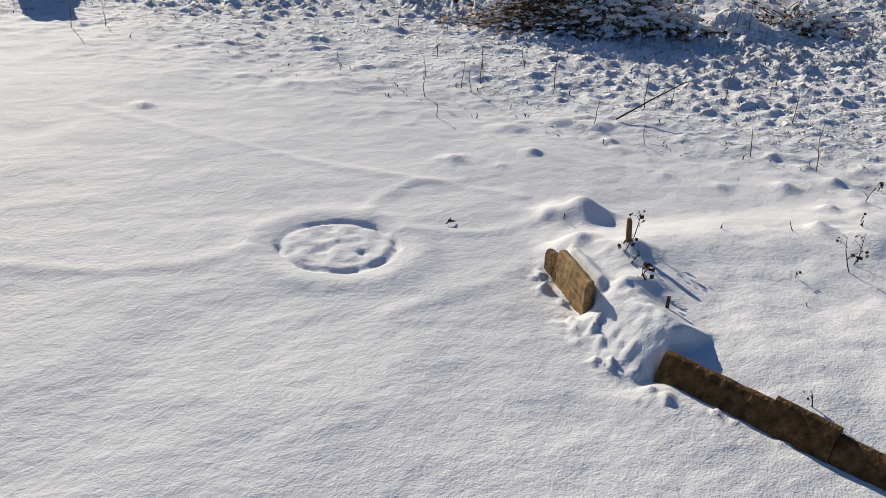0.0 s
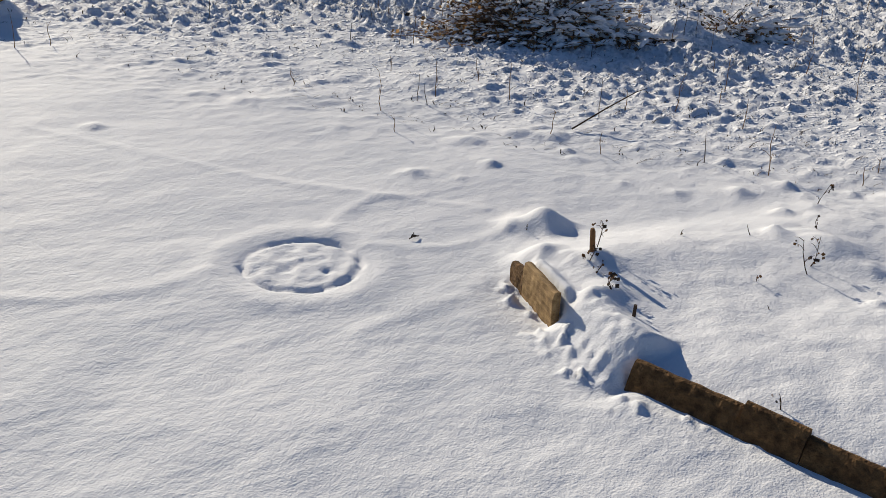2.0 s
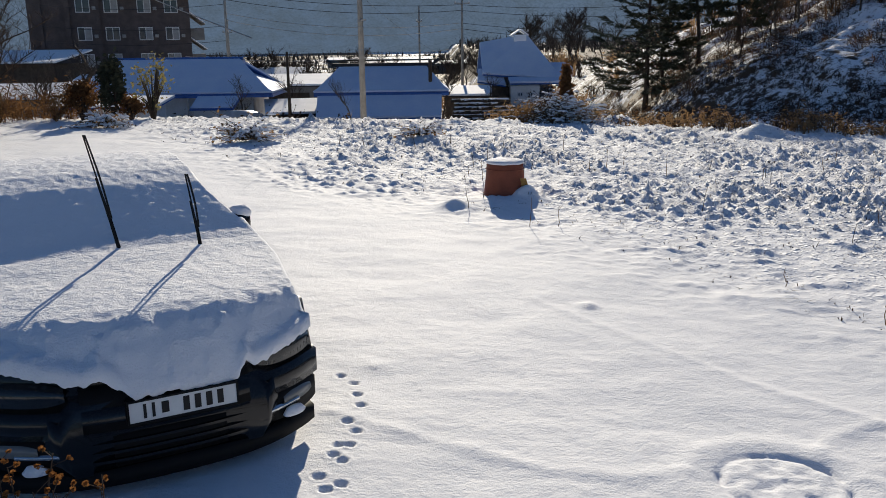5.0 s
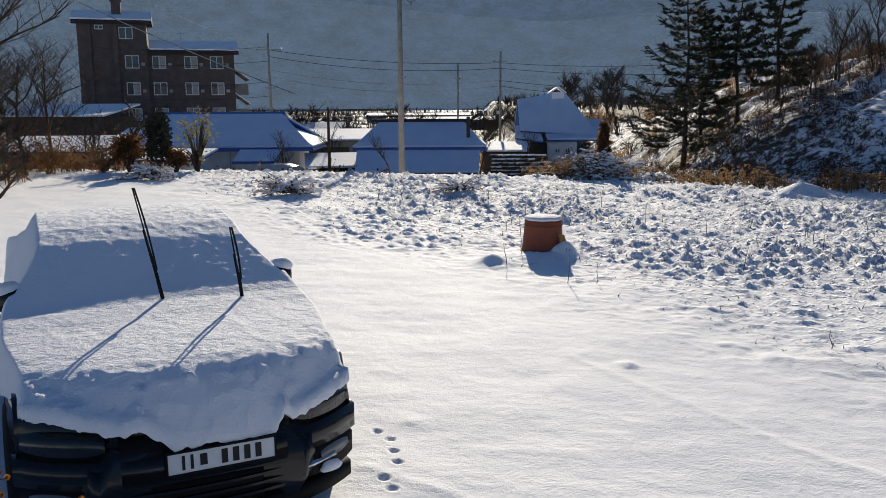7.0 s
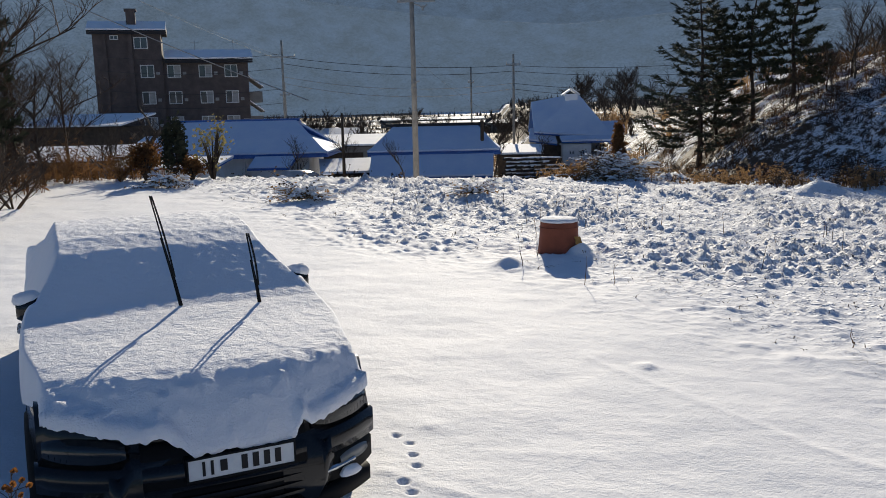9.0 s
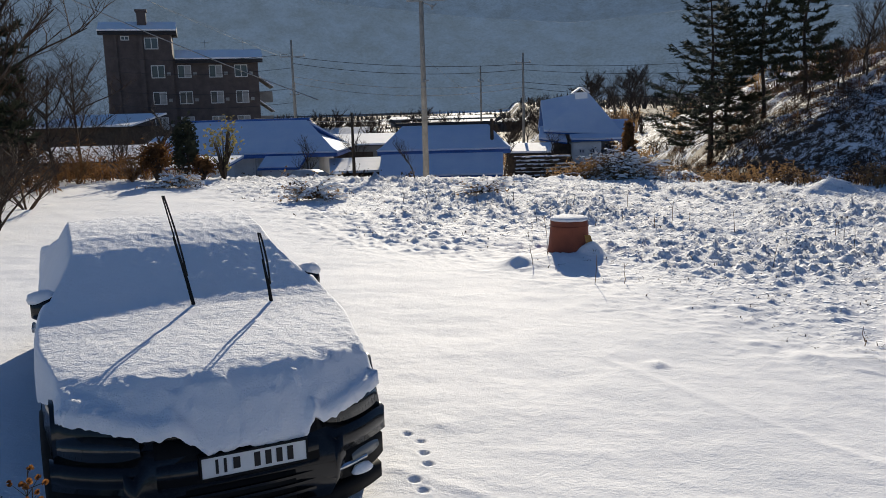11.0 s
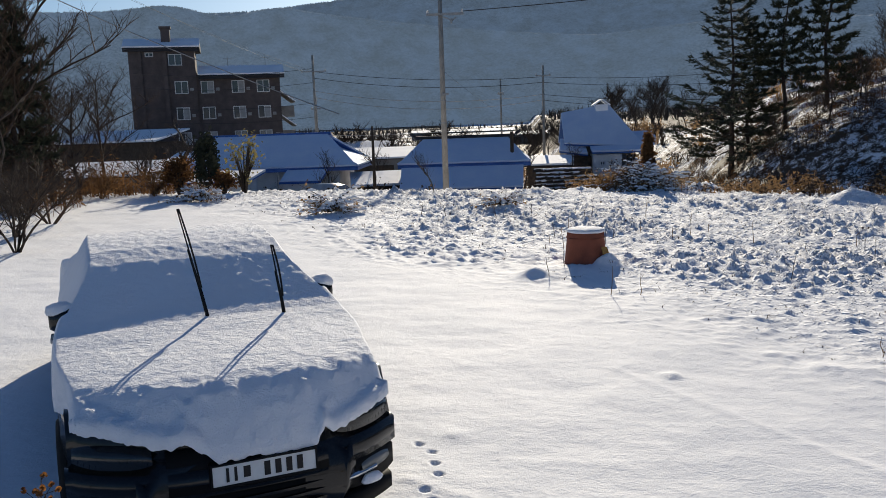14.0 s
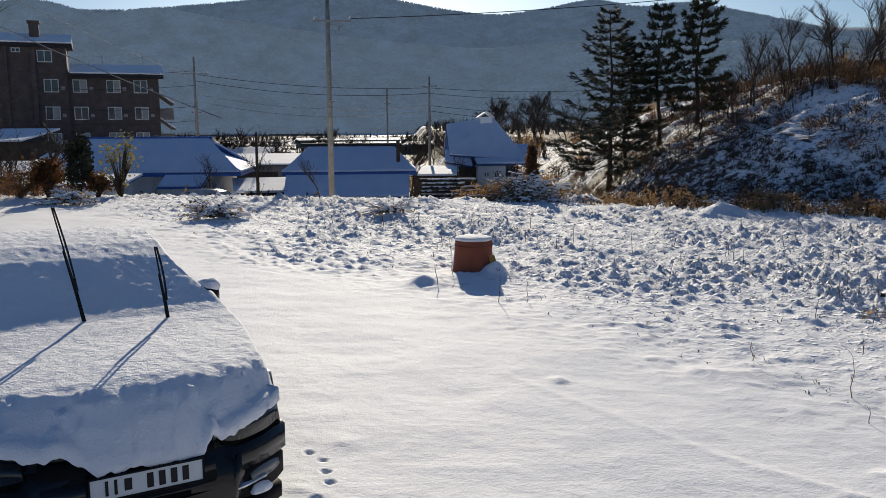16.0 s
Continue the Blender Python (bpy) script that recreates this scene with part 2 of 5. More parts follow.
FIELD_EDGE = [(9.66, -1.95), (6.02, 3.1), (4.97, 4.54), (4.02, 5.49), (3.24, 6.82), (2.4, 8.16), (1.13, 10.23), (-0.12, 12.11), (-2.54, 13.73), (-4.35, 16.26), (-7.24, 20.08), (-9.87, 22.3), (-14.11, 24.5)]
PATH_LEFT = [(-6.4, -6.4), (-6.1, 8.78), (-6.44, 11.56), (-7.76, 14.23), (-9.43, 19.53), (-12.16, 22.13), (-16.15, 24.37)]
REED_LINE = [(2.55, 26.55), (5.37, 27.08), (7.3, 24.98), (11.71, 23.08), (14.14, 20.72), (16.27, 18.29), (17.95, 14.89), (22.51, 6.36), (31.36, -11.69)]
HILL_FOOT = [(14, 95), (9.6, 60), (6.6, 38), (7.33, 31.42), (13.06, 26), (16.34, 19.27), (17.81, 10.64), (19.03, -11.64)]
BED_EDGE = [(3.12, 4.18), (3.05, 3.90), (2.90, 3.27), (2.87, 3.02), (2.90, 2.84), (3.04, 2.36), (3.14, 2.05), (3.44, 1.1), (4.2, -2)]
CAT_PRINTS = [(-0.59, 6.31), (-0.34, 6), (-0.24, 5.88), (-0.2, 5.69), (-0.16, 5.52), (-0.22, 5.29), (-0.16, 5.17), (-0.24, 4.99), (-0.18, 5), (-0.25, 4.87), (-0.2, 4.81),
              (-0.3, 4.64), (-0.18, 4.57), (-0.25, 4.51), (-0.44, 4.32), (-0.41, 4.12), (-0.28, 4.07), (-0.22, 4.02), (-0.35, 3.93), (-0.47, 3.91), (-0.31, 3.78)]
MOUNDS = [(3.66, 4.47, 0.15, 0.17), (3.25, 4.06, 0.08, 0.12), (3.43, 3.74, 0.0586, 0.0977), (3.21, 3.4, 0.0394, 0.118), (4.92, 3.35, 0.059, 0.197), (9.33, 8.76, 0.302, 0.444), (8.5, 22.24, 0.364, 0.496), (5.9, 26.81, 0.29, 0.522), (4.9, 26.36, 0.204, 0.584), (0.95, 24.48, 0.149, 0.538), (0.54, 12, 0.132, 0.232), (1.62, 12.70, 0.20, 0.16), (1.25, 12.6, 0.0735, 0.449), (2.05, 25.15, 0.148, 0.592), (0.03, 19.91, 0.136, 0.339), (-3.56, 19.05, 0.102, 0.341), (1.62, 7.68, 0.0318, 0.0907), (3, 7.99, 0.027, 0.18), (-0.12, 6.18, 0.0141, 0.113), (14.9, 13.5, 0.244, 0.407)]
RNG = np.random.RandomState(3)
STUBS = [(x, y, 0.012 + 0.03 * RNG.rand(), 0.04 + 0.05 * RNG.rand()) for x, y in zip(3.1 + 6 * RNG.rand(60), 1.6 + 4.2 * RNG.rand(60)) if x > 3.35][:48]


def ground_height(x, y, fine=True):
    """The height of the snow at a place, and how much brush shows through it there."""
    x, y = np.asarray(x, float), np.asarray(y, float)
    r = np.hypot(x, y)
    z = -0.033 * 12 * np.tanh(x / 12)
    # beyond the field the village lies lower, and the valley rises to the hills
    low = smooth(23.5, 44, y + 0.06 * np.abs(x)) * smooth(14, 6, x)
    z = z * (1 - low) - (1.25 + 0.0397 * np.minimum(y, 140)) * low
    z = z + np.maximum(0, y - 140) * 0.004
    s = side_of(HILL_FOOT, x, y)
    hill = np.where(s < 0, -s, 0.0)
    cap = 1.4 + 3.7 * smooth(7, 21, x) + 3 * smooth(22, 42, x)
    hz = cap * (1 - np.exp(-(hill + 0.05 * hill**2) * 0.5 / cap))
    hz = hz * smooth(0, 4, hill) * smooth(85, 58, y) * (1 + 0.25 * fbm(x * 0.19, y * 0.19, 3, 20)) + 0.22 * smooth(0, 3, hill) * fbm(x * 0.9, y * 0.9, 3, 25)
    on_hill = (hill > 0) & (x > 2)
    z = z + np.where(on_hill, hz, 0)
    brush = np.where(on_hill, 0.455 - 0.06 * smooth(12, 19, x) * smooth(2.8, 1.2, np.abs(hz - 2.8)) + 0.08 * smooth(0.8, 1.0, hz / cap), 0.0)
    f = side_of(FIELD_EDGE, x, y)
    field = smooth(-0.9, 1.3, f) * (1 - low) * np.where(on_hill, 0, 1)
    left = smooth(0.2, 2.0, -side_of(PATH_LEFT, x, y)) * (1 - low)
    z = z + left * (0.25 * smooth(0, 5, -side_of(PATH_LEFT, x, y)) + 0.16 * fbm(x * 0.7, y * 0.7, 3, 30))
    brush = brush + left * 0.30 + low * 0.46 * smooth(-0.1, 0.3, fbm(x * 0.15, y * 0.3, 2, 33)) * smooth(130, 100, y)
    brush = brush + smooth(120, 150, y) * (0.36 + 0.30 * smooth(-0.2, 0.15, fbm(x * 0.010, y * 0.045, 3, 41)))
    clods = field * smooth(0.0, 5.0, f)
    if not fine:
        return z, brush
    near = smooth(60, 25, r)
    # yard: wind-smoothed snow
    z = z + (0.022 * fbm(x * 0.8, y * 0.8, 3, 1) + 0.005 * fbm(x * 2.6, y * 4.2, 2, 5) + 0.003 * fbm(x * 9, y * 13, 2, 9)) * near
    # field: clods, tufts and furrows
    n = 0.72 * x + 0.69 * y
    furrow = 0.030 * np.sin(2 * np.pi * n / 0.9 + 1.6 * fbm(x * 0.5, y * 0.5, 2, 50)) * smooth(2.0, 4.0, f) * smooth(-0.2, 0.35, fbm(x * 0.3, y * 0.3, 2, 51) + 0.15)
    clumps = fbm(x * 4.4, y * 8.0, 2, 60)
    clod = np.maximum(0, clumps - 0.10) * 0.13 + np.maximum(0, perlin(x * 8, y * 12.5, 65) - 0.16) * 0.13 + np.maximum(0, perlin(x * 19, y * 24, 67) - 0.24) * 0.07
    tuft = np.maximum(0, fbm(x * 1.7, y * 1.7, 2, 70) - 0.25) * 0.09
    uneven = fbm(x * 0.35, y * 0.35, 2, 75)
    z = z + field * (furrow + clod * (0.45 + 0.8 * smooth(-0.35, 0.35, uneven)) * (0.30 + 0.45 * smooth(8.5, 12, y) + 1.0 * smooth(0.8, 6.5, f)) + tuft + 0.03 * fbm(x * 1.1, y * 1.1, 2, 80) + 0.010 * fbm(x * 4.0, y * 5.5, 2, 83))
    brush = brush + field * 0.36 * smooth(0.02, 0.3, clumps) * smooth(7, 20, r) * smooth(-0.3, 0.2, -uneven)
    # manhole: a dish with a groove round the lid
    q = np.hypot(x - 2.10, y - 4.64)
    worn = 0.35 + 0.65 * smooth(-0.25, 0.2, fbm(x * 5.5, y * 5.5, 2, 88))
    z = z + 0.015 * np.exp(-(((q - 0.47) / 0.10) ** 2)) - 0.026 * worn * np.exp(-(((q - 0.325 + 0.012 * fbm(x * 13, y * 13, 2, 89)) / 0.019) ** 2)) + np.where(q < 0.3, 0.006 + 0.014 * fbm(x * 9, y * 9, 2, 90), 0) * smooth(0.31, 0.27, q)
    for px, py in ((2.18, 4.50), (2.02, 4.60), (2.12, 4.68)):
        z = z - 0.012 * np.exp(-(((x - px) ** 2 + (y - py) ** 2) / 0.025**2))
    # slab joints under the snow
    for line in ([(-0.34, 5.42), (0.14, 5.17), (0.44, 5.02), (0.93, 4.75), (1.33, 4.69), (1.6, 4.76)], [(2.55, 4.68), (2.96, 4.49), (3.3, 4.52), (3.62, 4.69)], [(2.37, 4.93), (2.58, 5.17), (2.88, 5.36), (3.28, 5.3)], [(1.16, 7.83), (1.93, 6.65), (2.57, 5.78), (3.5, 4.91)], [(2.04, 3.83), (2.72, 3.94), (2.9, 4.04)]):
        sd = side_of(line, x, y)
        z = z + 0.008 * np.exp(-(sd / 0.06) ** 2)
    # raised bed behind its edging
    e = -side_of(BED_EDGE, x, y)
    bed = smooth(0.0, 0.04 + 0.5 * smooth(3.8, 4.3, y), e) * smooth(4.5, 3.85, y + 0.12 * (x - 3))
    z = z + 0.045 * smooth(-0.45, -0.06, e) * smooth(0.0, -0.02, e) * smooth(2.95, 2.75, y) * smooth(0.2, 1.4, y)
    bed = bed * smooth(0.75, 1.25, y)
    slump = smooth(2.85, 2.93, y) * smooth(3.47, 3.38, y)
    bed = bed * (1 - slump) + slump * smooth(-0.22, 0.13, e + 0.02 * fbm(x * 6, y * 6, 2, 111)) ** 0.8
    rise = 0.10 + 0.025 * smooth(2.95, 2.6, y)
    z = z + bed * (rise * smooth(3.4, 0.3, e) + 0.04 * smooth(0.0, 0.35, e) + 0.018 * fbm(x * 2.3, y * 2.3, 3, 95))
    z = z + slump * (0.11 * np.exp(-(((e - 0.13) / 0.12) ** 2)) + 0.016 * fbm(x * 19, y * 19, 2, 113) * smooth(-0.25, -0.1, e) * smooth(0.3, 0.1, e))
    z = z + 0.095 * smooth(3.40, 3.47, y) * smooth(3.90, 3.78, y) * smooth(0.015, 0.05, e) * np.exp(-((np.maximum(0, e - 0.06) / 0.07) ** 2))
    # crumbs of snow fallen along the edging
    c = np.exp(-(((e + 0.10) / 0.09) ** 2)) * smooth(4.1, 3.7, y) * smooth(2.0, 2.7, y)
    z = z + c * np.maximum(0, fbm(x * 12, y * 12, 3, 99) - 0.02) * 0.11 * smooth(-0.3, 0.3, fbm(x * 4, y * 4, 2, 98))
    for mx, my, h, w in MOUNDS + STUBS:
        k = np.nonzero((np.abs(x - mx) < 3 * w) & (np.abs(y - my) < 3 * w))
        if len(k[0]):
            u, v = x[k], y[k]
            d2 = np.hypot(u - mx, v - my) * (1 + 0.35 * fbm((u + my) * 0.7 / w, (v + mx) * 0.7 / w, 2, 101))
            z[k] += h * np.exp(-((d2 / w) ** 2.0))
    for px, py in CAT_PRINTS:
        k = np.nonzero((np.abs(x - px) < 0.2) & (np.abs(y - py) < 0.2))
        if len(k[0]):
            d2 = ((x[k] - px) / 0.032) ** 2 + ((y[k] - py) / 0.028) ** 2
            z[k] += 0.005 * np.exp(-(((np.sqrt(d2) - 1.5) / 0.4) ** 2)) - 0.024 * np.exp(-(d2**2))
    return z, brush, clods


def gz(x, y):
    return float(ground_height(np.array([x]), np.array([y]))[0][0])


class Shape:
    """Collects vertices and faces for one mesh."""

    def __init__(self):
        self.v, self.f = [], []

    def face(self, *pts):
        n = len(self.v)
        self.v += [tuple(p) for p in pts]
        self.f.append(tuple(range(n, n + len(pts))))

    def tube(self, pts, radii, sides=5, cap=True):
        n, rings = len(self.v), len(pts)
        for k, p in enumerate(pts):
            p = Vector(p)
            a = Vector(pts[min(k + 1, rings - 1)]) - Vector(pts[max(k - 1, 0)])
            a = a.normalized() if a.length > 1e-9 else Vector((0, 0, 1))
            u = a.orthogonal().normalized() if abs(a.z) > 0.95 else a.cross(Vector((0, 0, 1))).normalized()
            w = a.cross(u)
            r = radii[k] if hasattr(radii, "__len__") else radii
            for s in range(sides):
                t = 2 * math.pi * s / sides
                self.v.append(tuple(p + (u * math.cos(t) + w * math.sin(t)) * r))
        for k in range(rings - 1):
            for s in range(sides):
                a, b = n + k * sides + s, n + k * sides + (s + 1) % sides
                self.f.append((a, b, b + sides, a + sides))
        if cap:
            self.f.append(tuple(n + s for s in range(sides))[::-1])
            self.f.append(tuple(n + (rings - 1) * sides + s for s in range(sides)))

    def box(self, x0, x1, y0, y1, z0, z1):
        n = len(self.v)
        self.v += [(x, y, z) for z in (z0, z1) for y in (y0, y1) for x in (x0, x1)]
        self.f += [tuple(n + i for i in q) for q in ((0, 2, 3, 1), (4, 5, 7, 6), (0, 1, 5, 4), (2, 6, 7, 3), (0, 4, 6, 2), (1, 3, 7, 5))]

    def lathe(self, profile, sides=40, centre=(0, 0)):
        n = len(self.v)
        for r, z in profile:
            self.v += [(centre[0] + r * math.cos(2 * math.pi * s / sides), centre[1] + r * math.sin(2 * math.pi * s / sides), z) for s in range(sides)]
        for k in range(len(profile) - 1):
            for s in range(sides):
                a, b = n + k * sides + s, n + k * sides + (s + 1) % sides
                self.f.append((a, b, b + sides, a + sides))

    def grid(self, rows):
        n, w = len(self.v), len(rows[0])
        for r in rows:
            self.v += [tuple(p) for p in r]
        for i in range(len(rows) - 1):
            for j in range(w - 1):
                a = n + i * w + j
                self.f.append((a, a + 1, a + w + 1, a + w))

    def mesh(self, name, mat, soft=False, bevel=0.0):
        me = bpy.data.meshes.new(name)
        me.from_pydata(self.v, [], self.f)
        if bevel:
            bm = bmesh.new()
            bm.from_mesh(me)
            bmesh.ops.remove_doubles(bm, verts=bm.verts, dist=1e-5)
            bmesh.ops.bevel(bm, geom=bm.edges, offset=bevel, segments=2, affect="EDGES", clamp_overlap=True)
            bm.to_mesh(me)
            bm.free()
        me.materials.append(mat)
        if soft:
            me.polygons.foreach_set("use_smooth", [True] * len(me.polygons))
        me.update()
        return me


def part(name, shape, mat, parent=None, label="", soft=False, bevel=0.0):
    ob = new(name, shape.mesh(name, mat, soft, bevel))
    ob.parent = parent
    return tagged(ob, label)


def thing(name, label, category, group="", m=None):
    ob = new(name)
    ob.empty_display_size = 0.1
    if m is not None:
        ob.matrix_world = m
    return tagged(ob, label, category, group)


def single(name, shape, mat, label, category, group="", kind="", soft=False, bevel=0.0, m=None):
    ob = new(name, shape.mesh(name, mat, soft, bevel))
    if m is not None:
        ob.matrix_world = m
    return tagged(ob, label, category, group, kind)

# ---- ground ----
def build_ground():
    az = np.radians(np.concatenate([np.arange(-180, -46, 4.0), np.arange(-46, 84, 0.17), np.arange(86, 180, 4.0)]))
    rad = np.concatenate([[0.002, 0.5, 0.9], np.exp(np.arange(np.log(1.2), np.log(62), 0.0039)), np.exp(np.linspace(np.log(62.5), np.log(170), 90)), np.exp(np.linspace(np.log(174), np.log(4500), 50))])
    aa, rr = np.meshgrid(az, rad)
    x, y = rr * np.sin(aa), rr * np.cos(aa)
    z, brush, clods = ground_height(x, y)
    n, w = len(rad), len(az)
    co = np.stack([x, y, z], -1).reshape(-1, 3)
    i, j = np.meshgrid(np.arange(n - 1), np.arange(w), indexing="ij")
    k = (j + 1) % w
    quads = np.stack([i * w + j, i * w + k, (i + 1) * w + k, (i + 1) * w + j], -1).reshape(-1, 4)[:, ::-1]
    me = bpy.data.meshes.new("ground")
    me.vertices.add(len(co))
    me.vertices.foreach_set("co", co.ravel())
    me.loops.add(quads.size)
    me.loops.foreach_set("vertex_index", quads.ravel())
    me.polygons.add(len(quads))
    me.polygons.foreach_set("loop_start", np.arange(len(quads)) * 4)
    me.polygons.foreach_set("use_smooth", np.ones(len(quads), bool))
    me.attributes.new("brush", "FLOAT", "POINT").data.foreach_set("value", brush.ravel())
    me.attributes.new("clods", "FLOAT", "POINT").data.foreach_set("value", clods.ravel())
    me.update(calc_edges=True)
    me.materials.append(GROUND)
    tagged(new("ground", me), "snow-covered yard, field and valley floor", "ground", kind="structure")


build_ground()


def build_ridge(name, mat, far, depth, azs, els, seed, label):
    """A wooded mountain ridge whose crest stands at the given elevations, in degrees."""
    s = Shape()
    grid = np.arange(azs[0], azs[-1], 0.22)
    crest = np.interp(grid, azs, els)
    crest = np.convolve(np.pad(crest, 6, mode="edge"), np.ones(13) / 13, "valid")
    rows = []
    for k in range(26):
        u = k / 20
        v = min(u, 1)
        top = far * np.tan(np.radians(crest)) + 8
        spur = fbm(grid * 0.22 + 3, np.full(len(grid), u * 1.3 + seed), 3, seed)
        h = top * v**1.15 * (1 + 0.22 * spur * (1 - v)) if u <= 1 else top * (1 - (u - 1) * 2.2)
        if u < 1.001:
            h = h + 0.012 * top * perlin(grid * 3.1, np.full(len(grid), u * 19.0 + seed))
        rr = far - depth * (1 - v) + max(0, u - 1) * 900 + depth * 0.18 * spur * math.sin(math.pi * v)
        rows.append(np.stack([rr * np.sin(np.radians(grid)), rr * np.cos(np.radians(grid)), h - 6], -1).tolist())
    s.grid(rows)
    # single trees standing up along the crest
    rnd = random.Random(seed)
    for _ in range(4200):
        a = rnd.uniform(azs[0], azs[-1])
        e = float(np.interp(a, grid, crest))
        x, y, z = far * math.sin(radians(a)), far * math.cos(radians(a)), 2 + far * math.tan(radians(e))
        if e < 6.0:
            continue
        h, w = far * 0.0026 * rnd.uniform(0.4, 1.3), far * 0.0009 * rnd.uniform(0.7, 1.6)
        s.face((x - w, y, z - h), (x + w, y, z - h), (x + w * 0.5, y, z + h * 0.2), (x, y, z + h * 0.5), (x - w * 0.6, y, z + h * 0.15))
    single(name, s, mat, label, "mountain", kind="structure", soft=True)


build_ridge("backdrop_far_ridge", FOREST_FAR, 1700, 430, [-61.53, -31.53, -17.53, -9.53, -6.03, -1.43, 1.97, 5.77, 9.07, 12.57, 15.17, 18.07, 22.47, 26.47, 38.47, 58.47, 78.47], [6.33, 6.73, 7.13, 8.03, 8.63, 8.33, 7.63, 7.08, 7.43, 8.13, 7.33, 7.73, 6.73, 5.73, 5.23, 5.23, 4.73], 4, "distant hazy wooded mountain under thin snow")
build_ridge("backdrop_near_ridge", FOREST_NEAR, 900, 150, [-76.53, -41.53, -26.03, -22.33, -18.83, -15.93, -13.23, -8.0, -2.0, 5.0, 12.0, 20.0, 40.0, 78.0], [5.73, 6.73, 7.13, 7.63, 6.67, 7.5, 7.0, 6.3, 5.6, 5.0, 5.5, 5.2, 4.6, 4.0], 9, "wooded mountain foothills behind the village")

# ---- plants ----
def bare_tree_shapes(height, seed, spread=0.55, levels=4, lean=0.0, trunk=0.03, kids=5, low=0.3, up=0.35):
    """Trunk with limbs, and the fine twigs, as two shapes."""
    rnd = random.Random(seed)
    wood, twigs = Shape(), Shape()

    def grow(p, way, length, radius, level):
        pts, radii = [p], [radius]
        steps = 5 if level < 2 else 3
        for k in range(steps):
            way = (way + Vector((rnd.gauss(0, 0.16), rnd.gauss(0, 0.16), rnd.gauss(0, 0.08) + (0.05 if level else 0)))).normalized()
            p = p + way * length / steps
            pts.append(p)
            radii.append(radius * (1 - 0.72 * (k + 1) / steps))
        (wood if level < 2 else twigs).tube(pts, radii, 6 if level == 0 else (4 if level == 1 else 3), cap=False)
        if level < levels - 1:
            for _ in range(kids + (3 if level == 0 else 0)):
                t = rnd.uniform(low if level == 0 else 0.2, 1.0)
                f = t * steps
                i = min(int(f), steps - 1)
                q = pts[i].lerp(pts[i + 1], f - i)
                a = rnd.uniform(0, 2 * math.pi)
                side = Vector((math.cos(a), math.sin(a), up + rnd.uniform(-0.2, 0.4)))
                w = (way * (1 - spread) + side * spread * 1.3).normalized()
                grow(q, w, length * rnd.uniform(0.38, 0.62) * (1.1 - 0.3 * t), radius * 0.42, level + 1)

    grow(Vector((0, 0, -0.1)), Vector((lean, 0, 1)).normalized(), height * 0.72, height * trunk, 0)
    return wood, twigs


def bare_tree(m, label, height, seed, bark=None, twig=None, name="bare_tree", category="tree", group="", **kw):
    t = thing(name, label, category, group, m)
    wood, twigs = bare_tree_shapes(height, seed, **kw)
    part("trunk", wood, bark or BARK, t, soft=True)
    part("crown", twigs, twig or bark or BARK, t)
    return t


def pine(m, height, seed, label, base=0.28, spread=0.27, group="pines on the hill"):
    rnd = random.Random(seed)
    t = thing("pine_tree", label, "tree", group, m)
    trunk, crown = Shape(), Shape()
    axis = [Vector((0.12 * math.sin(k * 1.1 + seed), 0.1 * math.sin(k * 0.8 + seed * 2), height * k / 9 - 0.2)) for k in range(10)]
    trunk.tube(axis, [height * 0.016 * (1 - 0.88 * k / 9) for k in range(10)], 8)
    tiers = int(height * (1 - base) / 0.36)
    for tier in range(tiers):
        turn = rnd.uniform(0, 6.28)
        boughs = rnd.randint(4, 6)
        for b_ in range(boughs):
            u = base + (1 - base) * min(0.99, (tier + 0.35 * rnd.random()) / tiers)
            c = axis[min(int(u * 9), 8)].lerp(axis[min(int(u * 9) + 1, 9)], u * 9 % 1)
            rel = (u - base) / (1 - base)
            reach = height * spread * (1 - 0.95 * rel) ** 0.8 * rnd.uniform(0.5, 1.15) * (0.65 + 0.35 * min(1, rel / 0.2)) + 0.12
            a = turn + 2 * math.pi * b_ / boughs + rnd.gauss(0, 0.25)
            lift = 0.45 * rel - 0.12 + rnd.gauss(0, 0.07)
            start = Vector((c.x, c.y, u * height))
            out = Vector((math.cos(a), math.sin(a), 0))
            pts = [start + out * reach * f + Vector((0, 0, reach * (lift * f - 0.16 * math.sin(f * 3.1) + 0.12 * f * f))) for f in (0, 0.35, 0.7, 1.0)]
            trunk.tube(pts, [0.03 * (1 - 0.75 * f) for f in (0, 0.4, 0.7, 1)], 3, cap=False)
            across = Vector((-out.y, out.x, 0))
            for k in range(int(5 + reach * 9)):
                f = rnd.uniform(0.22, 1.0)
                i = min(int(f * 3), 2)
                q = pts[i].lerp(pts[i + 1], f * 3 - i)
                tip = q + (across * rnd.uniform(-1, 1) * 0.42 * (1.15 - f) + out * rnd.uniform(0.1, 0.35)) * max(0.5, reach * 0.75) + Vector((0, 0, rnd.gauss(0.03, 0.05)))
                for _ in range(13):
                    r_ = q.lerp(tip, rnd.uniform(0.15, 1.0))
                    w = ((tip - q).normalized() * 0.8 + Vector((rnd.gauss(0, 0.6), rnd.gauss(0, 0.6), rnd.gauss(0.25, 0.45)))).normalized()
                    d = w.orthogonal().normalized() * rnd.uniform(0.016, 0.034)
                    crown.face(r_ - d, r_ + d, r_ + w * rnd.uniform(0.12, 0.26))
    part("trunk", trunk, BARK, t, soft=True)
    part("crown", crown, NEEDLE, t)
    return t


